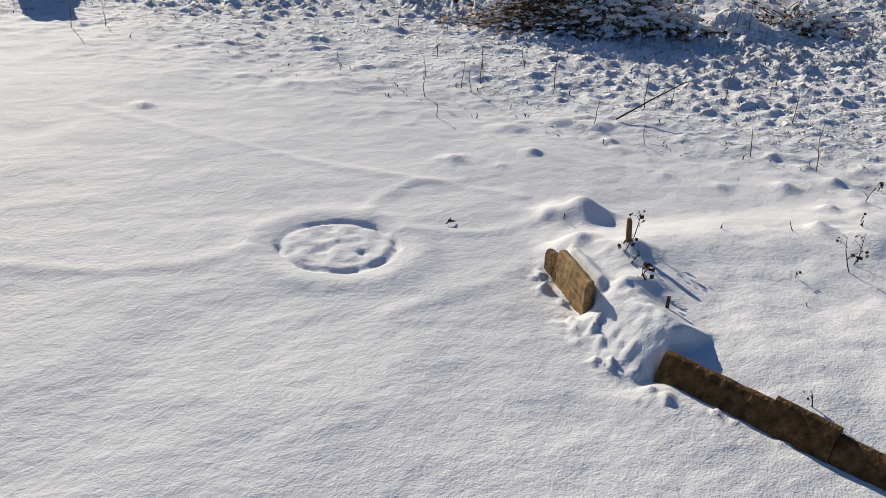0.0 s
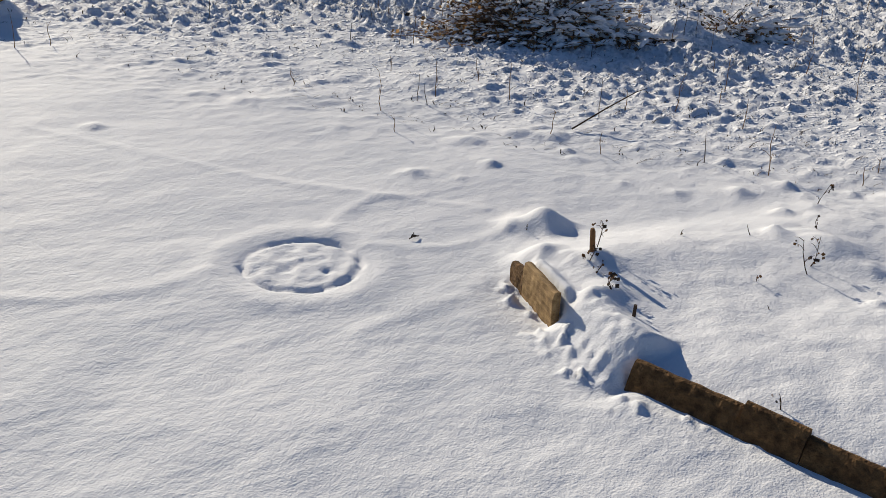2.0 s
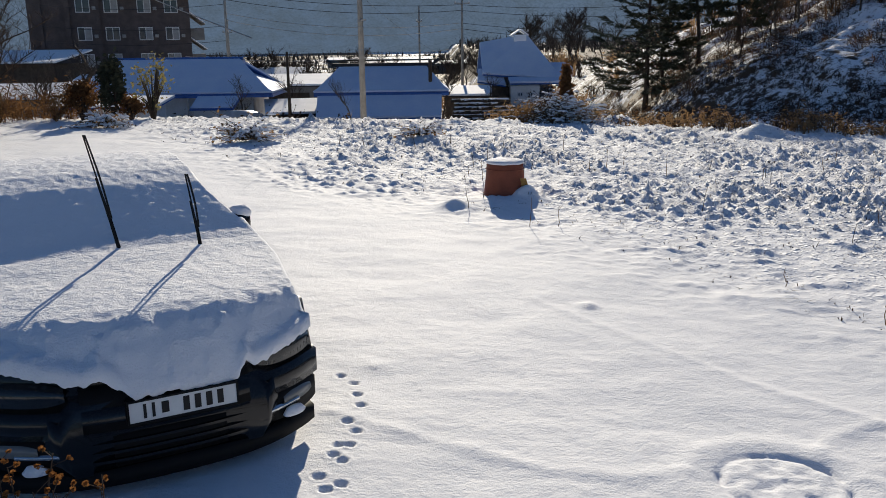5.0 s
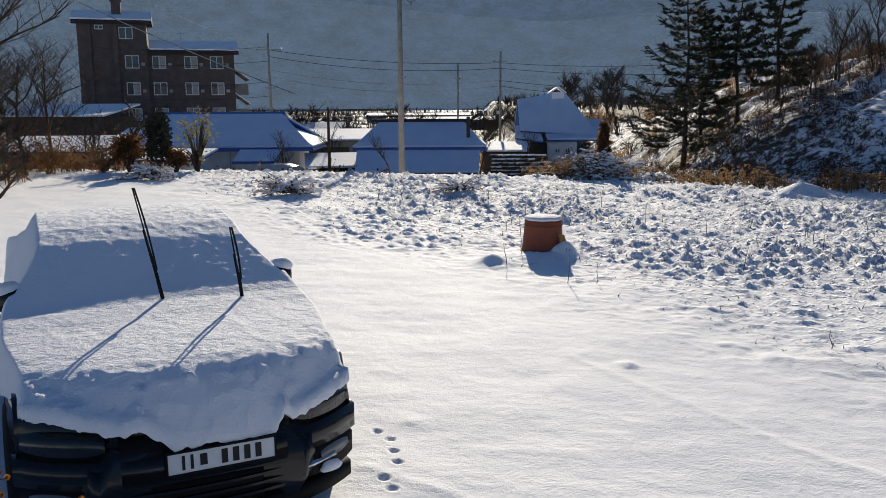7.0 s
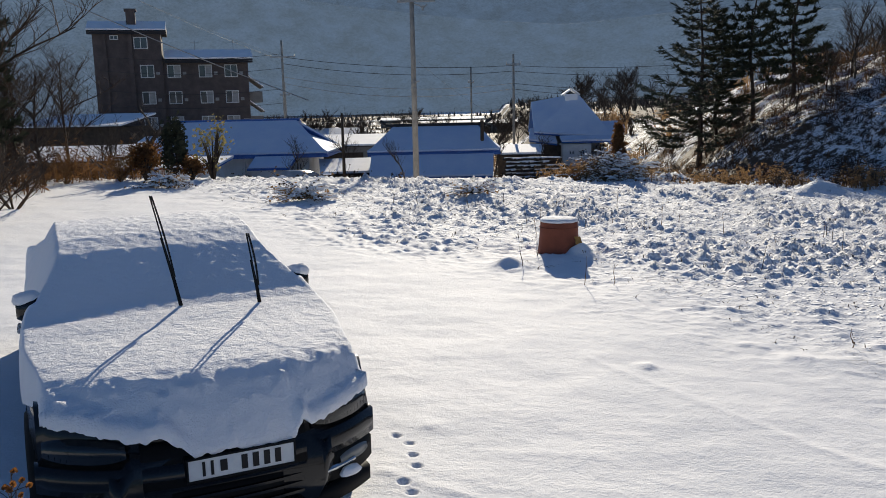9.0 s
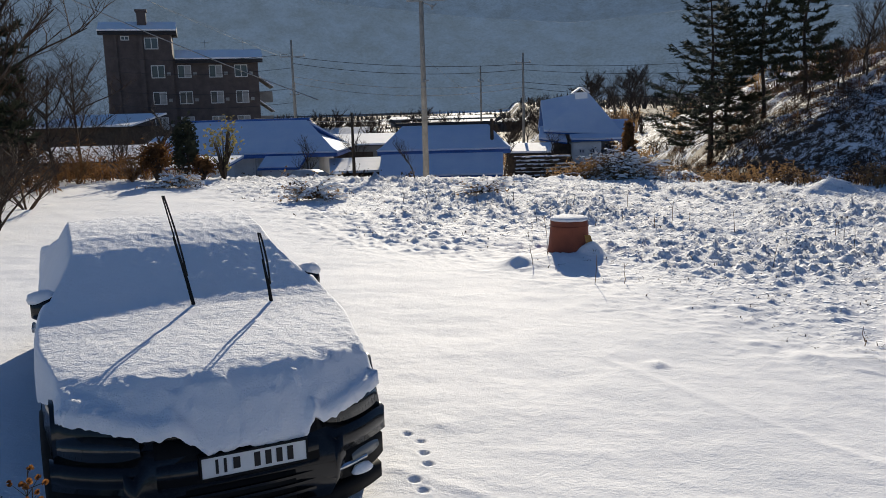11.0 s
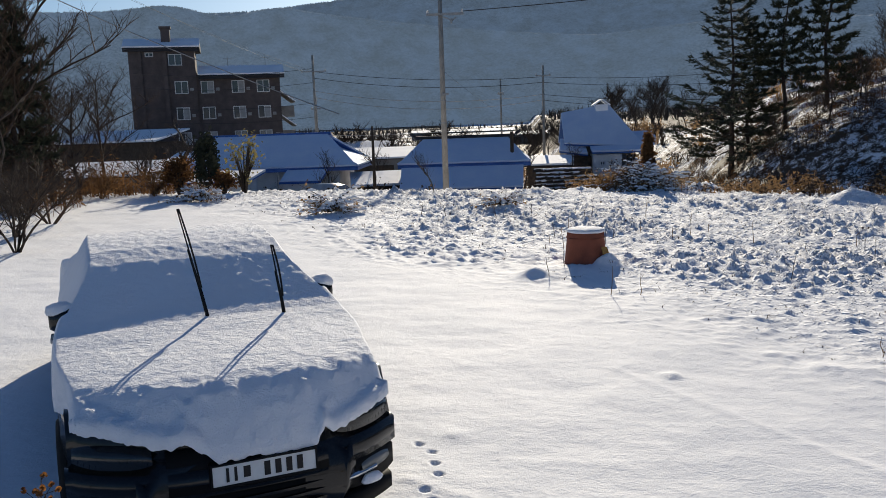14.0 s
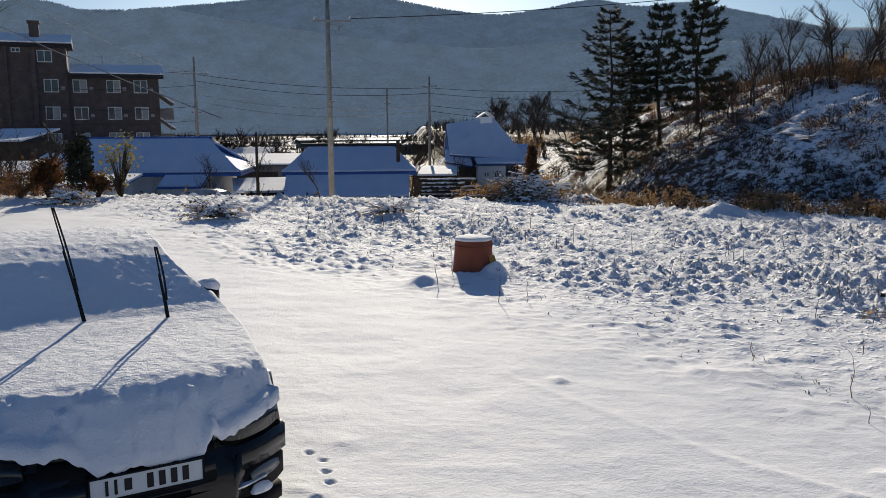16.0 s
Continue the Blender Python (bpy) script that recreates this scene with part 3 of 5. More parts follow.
def stems(shape, x, y, z, n, height, spread, rnd, width=0.006, droop=0.25, blades=0.0):
    """A tuft of bent dry stems out of one foot."""
    for _ in range(n):
        a, h = rnd.uniform(0, 2 * math.pi), height * rnd.uniform(0.45, 1.05)
        dx, dy = math.cos(a) * spread * rnd.random(), math.sin(a) * spread * rnd.random()
        p0 = Vector((x + dx * 0.3, y + dy * 0.3, z - 0.03))
        p1 = p0 + Vector((dx * 0.5, dy * 0.5, h * 0.6))
        p2 = p0 + Vector((dx * 1.4 + rnd.gauss(0, droop * 0.2), dy * 1.4, h * (1 - droop * rnd.random())))
        b = Vector((math.cos(a + 1.5), math.sin(a + 1.5), 0)) * width
        shape.face(p0 - b, p0 + b, p1 + b * 0.8, p1 - b * 0.8)
        shape.face(p1 - b * 0.8, p1 + b * 0.8, p2)
        for _ in range(int(blades + rnd.random())):
            f = rnd.uniform(0.35, 1)
            q = p0.lerp(p1, f) if rnd.random() < 0.4 else p1.lerp(p2, f)
            w = Vector((rnd.gauss(0, 1), rnd.gauss(0, 1), rnd.gauss(-0.1, 0.6))).normalized() * rnd.uniform(0.06, 0.2) * (height ** 0.5)
            c = w.orthogonal().normalized() * width * 2.6
            shape.face(q, q + w * 0.5 + c, q + w, q + w * 0.5 - c)


def along(line, step, rnd, wide):
    for (ax, ay), (bx, by) in zip(line, line[1:]):
        d = math.hypot(bx - ax, by - ay)
        for k in range(int(d / step) + 1):
            f = (k + rnd.random()) * step / d
            yield ax + (bx - ax) * f + rnd.gauss(0, wide), ay + (by - ay) * f + rnd.gauss(0, wide)


# dry reeds and weeds along the far side of the field
rnd = random.Random(21)
for line, step, wide, height, mat, label in (
        (REED_LINE[1:6], 0.055, 0.4, 0.78, STALK, "dry brown weeds standing along the field's far side"),
        (REED_LINE[1:6], 0.13, 0.5, 0.8, STALK_DARK, "dark withered stalks among the weeds"),
        ([(2.63, 26.4), (4.7, 26.17)], 0.016, 0.35, 0.8, STALK, "tangle of dry weeds and brambles with snow"),
        ([(16.68, 16.05), (17.92, 14.13)], 0.02, 0.28, 0.65, STALK_DARK, "low dark brush beside the lane"),
        ([(6.05, 32.63), (11.77, 27.83), (16.25, 22.37), (18.92, 15.62)], 0.15, 1.0, 0.6, STALK_DARK, "undergrowth at the foot of the hill")):
    s = Shape()
    spots = np.array(list(along(line, step, rnd, wide)))
    lumpy = fbm(spots[:, 0] * 0.55, spots[:, 1] * 0.55, 2, 12)
    for (x, y), z, lump in zip(spots.tolist(), ground_height(spots[:, 0], spots[:, 1], False)[0].tolist(), lumpy.tolist()):
        tall = height * max(0.25, 0.75 + 1.1 * lump) * rnd.uniform(0.6, 1.15)
        if lump > -0.32:
            stems(s, x, y, z, 6, tall, 0.3, rnd, 0.009, 0.5, 3.5)
    single("weeds", s, mat, label, "weeds", kind="stuff")

# brush on the hillside
s, s2 = Shape(), Shape()
spots = np.random.RandomState(5).uniform((6, 6), (36, 52), (18500, 2))
out = -side_of(HILL_FOOT, spots[:, 0], spots[:, 1])
spots = spots[(out > 0.3) & (out < 26) & (fbm(spots[:, 0] * 0.26, spots[:, 1] * 0.26, 2, 61) > -0.14)]
for k, ((x, y), z) in enumerate(zip(spots.tolist(), ground_height(spots[:, 0], spots[:, 1], False)[0].tolist())):
    stems(s if k % 3 else s2, x, y, z, 7, rnd.uniform(0.2, 0.6) + 0.7 * rnd.random() * (z > 2.6), 0.42, rnd, 0.008, 0.5, 1.4)
single("brush", s, STALK_DARK, "dark bare brush on the snowy hillside", "brush", kind="stuff")
single("brush", s2, LEAF_DRY, "brown-leaved brush on the snowy hillside", "brush", kind="stuff")

hz = lambda x, y: float(ground_height(np.array([x]), np.array([y]), False)[0][0])
for x, y, top, seed, base, spread, label in ((9.4, 38.2, 7.25, 1, 0.14, 0.34, "tall dark green pine with drooping boughs"), (10.35, 38.9, 6.1, 5, 0.2, 0.30, "dark green pine crowded by its neighbour"), (11.6, 38.4, 7.4, 2, 0.34, 0.21, "slender dark green pine with a bare lower trunk"), (13.35, 38.4, 8.7, 3, 0.12, 0.27, "tallest dark green pine on the snowy slope")):
    z = hz(x, y)
    pine(pose(x, y, z, rz=seed * 40), top - z, seed, label, base=base, spread=spread)
for k, (x, y, h) in enumerate(((14.86, 39.68, 3.1), (16.11, 39.1, 3.72), (17.63, 40.38, 3.41), (19.25, 37.94, 4.03), (20.83, 36.75, 4.34), (22.39, 36.17, 4.03), (23.98, 34.97, 4.65), (25.27, 33.15, 4.34), (14.03, 35.94, 2.48), (17.14, 35.41, 2.79), (19.67, 33.62, 2.48), (12.2, 34.66, 2.17), (10.33, 35.22, 1.86), (8.14, 35.78, 1.74), (26.61, 29.47, 4.34), (27.95, 25.78, 4.34), (15.6, 37.6, 3.0), (16.6, 36.8, 2.6), (17.4, 38.0, 3.4), (18.3, 36.2, 3.0), (19.0, 35.2, 3.3), (19.9, 36.6, 3.9), (20.6, 34.2, 3.0), (21.5, 33.6, 3.6), (22.4, 34.0, 4.2), (21.9, 31.2, 3.0), (23.4, 31.6, 3.4), (24.3, 29.9, 3.2), (24.0, 33.1, 4.6), (14.4, 37.4, 2.2), (12.6, 37.2, 2.0), (25.4, 27.6, 3.2), (26.2, 24.2, 3.2))):
    bare_tree(pose(x, y, hz(x, y), rz=k * 77), "leafless brown tree on the wooded hilltop" if h > 5 else "thin leafless sapling on the hillside", h, 40 + k % 7, BARK if k % 2 else BARK_GREY, STALK_DARK, group="leafless trees on the hill", levels=4, kids=8, low=0.15, up=0.5, spread=0.5, trunk=0.016)

# ---- village ----
def roof_quad(s, a, b, c, d, t):
    """A slab over the quad a b c d, t thick."""
    up = (Vector(b) - Vector(a)).cross(Vector(d) - Vector(a)).normalized()
    if up.z < 0:
        up = -up
    q = [Vector(p) for p in (a, b, c, d)]
    p = [v + up * t for v in q]
    s.face(*p)
    s.face(*q[::-1])
    for i in range(4):
        s.face(q[i], q[(i + 1) % 4], p[(i + 1) % 4], p[i])


def window(parent, x, y, z, w, h, pane=None, depth=0.12, bars=1):
    """A window in a wall that faces -y, centred at x, z."""
    f = Shape()
    b = 0.09
    f.box(x - w / 2, x + w / 2, y - depth, y + 0.05, z + h / 2 - b, z + h / 2)
    f.box(x - w / 2, x + w / 2, y - depth, y + 0.05, z - h / 2, z - h / 2 + b)
    for px in (x - w / 2, x + w / 2 - b) + tuple(x - b / 2 for _ in range(bars)):
        f.box(px, px + b, y - depth + 0.004, y + 0.05, z - h / 2 + b, z + h / 2 - b)
    ob = part("window", f, FRAME_WHITE, parent, "white framed sliding window")
    for k in (0, 1):
        g = Shape()
        g.box(x - w / 2 + b + k * (w / 2 - b / 2), x - b / 2 + k * (w / 2 - b / 2), y - 0.04, y - 0.02, z - h / 2 + b, z + h / 2 - b)
        part("pane", g, (pane or PANE) if k else PANE, ob)
    return ob


def apartment():
    t = thing("apartment_building", "four-storey brown brick block with a stair tower and snowy roofs", "building", m=pose(-34.7, 98.92, -4.22, rz=20))
    W = Shape()
    W.box(-2.7, 6.9, 0, 11, 0, 12.4)
    part("wall", W, BRICK, t, "brown brick wall")
    T = Shape()
    T.box(-10.0, -2.7, -0.35, 10, 0, 15.6)
    part("stair_tower", T, BRICK, t, "taller brown brick end")
    P = Shape()
    P.box(-9.0, -8.6, -0.55, -0.35, 0, 15.5)
    P.box(-6.3, -5.8, -0.6, -0.35, 0, 15.4)
    part("pilaster", P, BRICK, t)
    for name, x0, x1, z, d in (("roof", -2.4, 7.4, 12.4, 11.4), ("roof", -10.5, -2.1, 15.6, 10.6)):
        r = Shape()
        roof_quad(r, (x0, -1.0, z - 0.35), (x1, -1.0, z - 0.35), (x1, 1.6, z + 0.75), (x0, 1.6, z + 0.75), 0.14)
        r.box(x0, x1, 1.6, d, z, z + 0.8)
        r.box(x0, x1, -0.95, -0.1, z - 0.55, z - 0.36)
        ob = part(name, r, DARKTILE, t, "dark eaves")
        n = Shape()
        roof_quad(n, (x0 - 0.03, -0.9, z - 0.12), (x1 + 0.03, -0.9, z - 0.12), (x1 + 0.03, 1.7, z + 0.95), (x0 - 0.03, 1.7, z + 0.95), 0.16)
        part("snow_cap", n, SNOW, ob, "snow lying on the eaves")
    c = Shape()
    c.box(-6.3, -5.3, 0.4, 1.4, 15.4, 17.7)
    c.box(-6.45, -5.15, 0.25, 1.55, 17.7, 17.95)
    part("chimney", c, BRICK, t, "brick chimney stack")
    for i, z in enumerate((2.1, 5.05, 7.95, 10.95)):
        for j, x in enumerate((-4.4, -1.5, 2.0, 4.9)):
            window(t, x, -0.35 if j == 0 else 0.0, z - 0.02, 1.5, 1.45, BLIND if (i + j) % 3 else None)
            v = Shape()
            v.box(x + 0.95, x + 1.35, -0.32 - (0.35 if j == 0 else 0), 0.0, z - 0.45, z - 0.1)
            part("vent_box", v, STEEL, t)
    window(t, -4.9, -0.35, 14.1, 1.5, 1.3)
    window(t, -7.7, -0.35, 14.7, 0.9, 0.5)
    for z in (4.6, 7.5):
        b = Shape()
        b.box(6.9, 8.5, 1.0, 6, z - 0.3, z)
        b.box(8.4, 8.5, 1.0, 6, z, z + 1.0)
        b.box(6.9, 8.4, 1.0, 1.1, z, z + 1.0)
        roof_quad(b, (6.9, 0.9, z + 2.7), (8.6, 0.9, z + 1.4), (8.6, 6, z + 1.4), (6.9, 6, z + 2.7), 0.1)
        part("balcony", b, GREYWALL, t, "projecting grey balcony with a sloped cover")
        q = Shape()
        roof_quad(q, (6.9, 0.86, z + 2.82), (8.65, 0.86, z + 1.52), (8.65, 6, z + 1.52), (6.9, 6, z + 2.82), 0.12)
        part("snow_cap", q, SNOW, t)
    for x in (1.0, 5.4):
        a = Shape()
        a.tube([(x, 1.5, 13.2), (x, 1.5, 14.6)], 0.04, 4)
        a.box(x - 0.5, x + 0.5, 1.48, 1.52, 14.3, 14.34)
        part("aerial", a, STEEL, t)


apartment()


def hip_house(name, label, m, ridge, eave, wall, wall_h, ridge_h, depth):
    """Low house with a snowy hipped roof; x along the ridge, front towards -y. Returns the thing."""
    (r0, r1), (e0, e1), (w0, w1) = ridge, eave, wall
    t = thing(name, label, "house", "village houses", m)
    w = Shape()
    w.box(w0, w1, 0.0, depth, 0, wall_h)
    part("wall", w, PLASTER, t, "white plastered wall")
    mid, f, b = depth / 2, -0.9, depth + 0.9
    k = 0.45
    for nm, mat, lift, grow, th in (("roof", BLUE, 0.0, 0.0, 0.10), ("snow_cap", SHADED_ROOF_SNOW, 0.125, -0.06, 0.15)):
        s = Shape()
        a, c = wall_h - 0.1 + lift, ridge_h + lift
        roof_quad(s, (e0 - grow, f - grow, a), (e1 + grow, f - grow, a), (r1, mid, c), (r0, mid, c), th)
        roof_quad(s, (e1 + grow, b + grow, a), (e0 - grow, b + grow, a), (r0, mid, c), (r1, mid, c), th)
        for rx, ex in ((r0, e0), (r1, e1)):
            # hip with a small gable above it
            gx, gz_, gy = rx + (ex - rx) * k * 0.25, a + (c - a) * (1 - k), depth * 0.5 * k * 1.25
            roof_quad(s, (ex, f - grow, a), (ex, b + grow, a), (gx, mid + gy, gz_), (gx, mid - gy, gz_), th)
            if nm == "roof":
                s.face((gx + (0.15 if ex > rx else -0.15), mid - gy, gz_), (gx + (0.15 if ex > rx else -0.15), mid + gy, gz_), (rx + (0.3 if ex > rx else -0.3), mid, c + 0.28))
        part(nm, s, mat, t, "blue sheet roof edge" if nm == "roof" else "smooth snow on the roof")
    rd = Shape()
    rd.tube([(r0 - 0.25, mid, ridge_h + 0.26), (r1 + 0.25, mid, ridge_h + 0.26)], 0.13, 6)
    part("ridge", rd, BLUE, t)
    e = Shape()
    e.box(e0, e1, f - 0.06, f + 0.02, wall_h - 0.24, wall_h - 0.06)
    e.box(e1 - 0.04, e1 + 0.06, f + 0.03, b, wall_h - 0.24, wall_h - 0.06)
    part("eave_board", e, BLUE, t, "blue fascia board")
    return t


h1 = hip_house("house", "long low white house with a blue roof under snow", pose(-18.89, 61.86, -3.65, rz=1.5), (-4.3, 4.5), (-6.6, 7.4), (-6.0, 5.9), 2.55, 4.7, 6.5)
front_shed = thing("shed", "long low white outbuilding with a shallow sunlit snowy roof", "shed", "sheds in the village", pose(-20.5, 54.6, -3.6, rz=1.5))
lw = Shape()
lw.box(-3.6, 2.6, 0.4, 3.2, 0, 2.1)
part("wall", lw, PLASTER, front_shed, "white plastered wall")
lean = Shape()
roof_quad(lean, (-4.0, 0.0, 2.0), (3.0, 0.0, 2.0), (3.2, 3.4, 2.42), (-4.0, 3.4, 2.42), 0.1)
part("roof", lean, BLUE, front_shed, "blue sheet roof edge")
lean = Shape()
roof_quad(lean, (-4.05, -0.06, 2.115), (3.05, -0.06, 2.115), (3.25, 3.4, 2.535), (-4.05, 3.4, 2.535), 0.14)
part("snow_cap", lean, SNOW, front_shed)
window(front_shed, 0.6, 0.4, 1.2, 1.2, 0.6)
window(front_shed, -2.8, 0.4, 1.2, 0.9, 0.6)
shed = Shape()
roof_quad(shed, (2.0, -2.6, 1.55), (5.0, -2.6, 1.55), (5.3, -0.7, 2.4), (2.2, -0.7, 2.4), 0.1)
part("side_roof", shed, BLUE, h1, "small blue lean-to roof")
shed = Shape()
roof_quad(shed, (2.05, -2.5, 1.71), (4.95, -2.5, 1.71), (5.22, -0.75, 2.49), (2.25, -0.75, 2.49), 0.05)
part("snow_cap", shed, SHADED_ROOF_SNOW, h1)
sw = Shape()
sw.box(2.2, 4.8, -2.2, -0.02, 0, 1.6)
part("side_wall", sw, PLASTER, h1)
for x, y, z, w_, h_ in ((3.0, -2.2, 0.8, 0.7, 0.4), (5.2, 0.0, 1.2, 0.5, 1.4)):
    window(h1, x, y, z, w_, h_)
pp = Shape()
pp.tube([(2.0, -2.8, 0.2), (2.0, -2.8, 2.4)], 0.06, 5)
part("flue_pipe", pp, STEEL, h1)

h2 = hip_house("house", "low house with a snowy hipped roof and a lean-to in front", pose(-3.64, 60.27, -3.53, rz=1.5), (-3.0, 3.1), (-4.6, 4.6), (-4.0, 4.0), 2.5, 4.0, 5.0)
lean = Shape()
roof_quad(lean, (-4.2, -3.3, 0.85), (4.0, -3.3, 0.85), (4.1, -0.8, 2.16), (-4.3, -0.8, 2.16), 0.1)
part("lean_to_roof", lean, BLUE, h2, "blue sheet lean-to roof")
lean = Shape()
roof_quad(lean, (-4.25, -3.36, 0.98), (4.05, -3.36, 0.98), (4.15, -0.85, 2.24), (-4.35, -0.85, 2.24), 0.14)
part("snow_cap", lean, SHADED_ROOF_SNOW, h2)
lw = Shape()
lw.box(-4.0, 3.8, -2.9, -0.02, 0, 0.98)
part("lean_to_wall", lw, SHADE_WOOD, h2, "dark timber lean-to wall")
rt = Shape()
rt.box(-3.6, 3.7, 2.3, 2.7, 4.2, 4.42)
rt.tube([(-3.6, 2.5, 4.4), (-4.0, 2.5, 4.65)], 0.12, 5)
rt.tube([(3.7, 2.5, 4.4), (4.1, 2.5, 4.65)], 0.12, 5)
part("ridge_tiles", rt, DARKTILE, h2, "dark ridge tiles")
fl = Shape()
fl.tube([(3.4, 0.2, 2.4), (3.4, 0.2, 4.6)], 0.13, 6)
part("flue_pipe", fl, SHADE_WOOD, h2, "dark stove pipe")


def gable_house():
    t = thing("house", "taller house with a steep snowy gable roof", "house", "village houses", pose(7.08, 78.06, -4.2, rz=1.5))
    w = Shape()
    w.box(-2.6, 3.4, 0, 8, 0, 3.4)
    w.face((-2.6, 0.0, 3.4), (3.4, 0.0, 3.4), (0.0, 0.0, 4.3))
    part("wall", w, GREYWALL, t, "grey rendered wall")
    for nm, mat, lift, th in (("roof", BLUE, 0, 0.1), ("snow_cap", SHADED_ROOF_SNOW, 0.12, 0.18)):
        s = Shape()
        roof_quad(s, (-2.9, -1.4, 3.6 + lift), (4.0, -2.2, 3.1 + lift), (1.4, 2.2, 6.9 + lift), (-2.9, 2.2, 6.2 + lift), th)
        roof_quad(s, (-2.9, 6, 3.6 + lift), (4.0, 6, 3.1 + lift), (1.4, 2.2, 6.9 + lift), (-2.9, 2.2, 6.2 + lift), th)
        roof_quad(s, (-0.6, -2.9, 2.85 + lift), (3.8, -2.9, 2.85 + lift), (3.9, -2.0, 3.2 + lift), (-0.7, -2.0, 3.2 + lift), th)
        roof_quad(s, (3.7, -1.8, 2.6 + lift), (6.0, -1.8, 2.6 + lift), (5.4, 2.6, 4.3 + lift), (3.3, 2.6, 4.3 + lift), th)
        roof_quad(s, (-3.4, -1.8, 3.0 + lift), (-0.9, -1.8, 2.6 + lift), (-1.2, -0.2, 3.9 + lift), (-3.2, -0.2, 3.9 + lift), th)
        part(nm, s, mat, t)
    g = Shape()
    g.box(0.2, 1.3, 1.4, 3.0, 6.5, 7.1)
    roof_quad(g, (0.0, 1.3, 7.0), (0.75, 1.3, 7.5), (0.75, 3.2, 7.5), (0.0, 3.2, 7.0), 0.1)
    roof_quad(g, (1.5, 1.3, 7.0), (0.75, 1.3, 7.5), (0.75, 3.2, 7.5), (1.5, 3.2, 7.0), 0.1)
    part("dormer", g, SNOW, t, "small snowy roof vent")
    p = Shape()
    p.box(-0.5, 2.0, -2.6, -0.03, 0, 2.75)
    part("porch", p, PLASTER, t, "white plastered porch")
    b = Shape()
    b.box(-0.5, 2.0, -2.63, -2.605, 0, 0.8)
    part("plinth", b, GREYWALL, t, "grey plinth")
    window(t, 0.3, -2.6, 2.0, 0.5, 0.4)
    window(t, 1.2, -2.6, 2.0, 0.5, 0.4)
    d = Shape()
    d.box(3.45, 5.6, -1.4, 2.0, 0, 2.55)
    part("shed", d, SHADE_WOOD, t, "dark timber side shed")
    e = Shape()
    e.box(-3.2, -0.55, -1.6, -0.03, 0, 2.6)
    part("annex", e, SHADE_WOOD, t, "dark lean-to annex")


gable_house()


def shed(name, label, x, y, w, d, h, rise, wallmat, rz=0, z=None):
    t = thing(name, label, "shed", "sheds in the village", pose(x, y, hz(x, y) if z is None else z, rz=rz))
    s = Shape()
    s.box(-w / 2, w / 2, 0, d, 0, h)
    part("wall", s, wallmat, t)
    for nm, mat, lift, th in (("roof", DARKTILE, 0, 0.08), ("snow_cap", SNOW, 0.09, 0.16)):
        r = Shape()
        roof_quad(r, (-w / 2 - 0.4, -0.5, h + lift), (w / 2 + 0.4, -0.5, h + lift), (w / 2 + 0.4, d + 0.4, h + rise + lift), (-w / 2 - 0.4, d + 0.4, h + rise + lift), th)
        part(nm, r, mat, t)
    o = Shape()
    o.box(-w * 0.3, w * 0.1, -0.04, 0.02, 0.1, h * 0.8)
    part("doorway", o, SHADE_WOOD, t, "dark doorway")
    return t


shed("shed", "long low farm shed under snow", -13.27, 83.5, 11, 5, 2.9, 0.8, GREYWALL)
shed("shed", "small dark shed with a snowy lean-to roof", -9.65, 60.61, 3.6, 3, 1.1, 0.7, SHADE_WOOD, 12)
shed("shed", "weathered shed with a snowy roof", -32.28, 65, 7, 4, 2.2, 0.9, GREYWALL, 8)
shed("shed", "blue-shadowed shed with a snowy roof", -26.5, 73.15, 9, 5, 2.9, 0.9, SHADE_WOOD, 4)
shed("shed", "tall weathered barn behind the thicket", -39.16, 78.81, 10, 6, 5.2, 1.0, SHADE_WOOD, -6)
shed("shed", "low shed beside the log pile", 2.64, 71.94, 3.4, 3, 2.0, 0.5, SHADE_WOOD, -4)
shed("shed", "small house roof beyond the trees", -20.02, 111.31, 6, 5, 3.2, 1.6, GREYWALL, 10)
for k, (x, y, w) in enumerate(((-46, 210, 30), (-4, 260, 46), (-22, 330, 40))):
    shed("greenhouse", "long low snow-covered greenhouse on the valley floor", x, y, w, 7, 2.6, 0.8, GREYWALL, 2, hz(x, y))


def log_pile():
    t = thing("log_pile", "stacked split logs with snow on them", "log pile", m=pose(3.43, 57.47, -3.4, rz=1.5))
    r2 = random.Random(5)
    n = Shape()
    for row in range(8):
        for c in range(9):
            if r2.random() < 0.12:
                continue
            s = Shape()
            x, z = -1.7 + c * 0.40 + r2.uniform(-0.1, 0.1), 0.13 + row * 0.25
            a = r2.uniform(-0.25, 0.25)
            s.tube([(x - 0.55, -0.3 + a, z), (x + 0.55, -0.1 - a, z + r2.uniform(-0.06, 0.06))], r2.uniform(0.09, 0.13), 6)
            part("log", s, BARK if (row + c) % 2 else SHADE_WOOD, t)
            n.tube([(x - 0.45, -0.3 + a, z + 0.09), (x + 0.45, -0.1 - a, z + 0.09)], r2.uniform(0.06, 0.10), 6)
    part("snow_cap", n, SNOW, t, "snow between the logs")


log_pile()

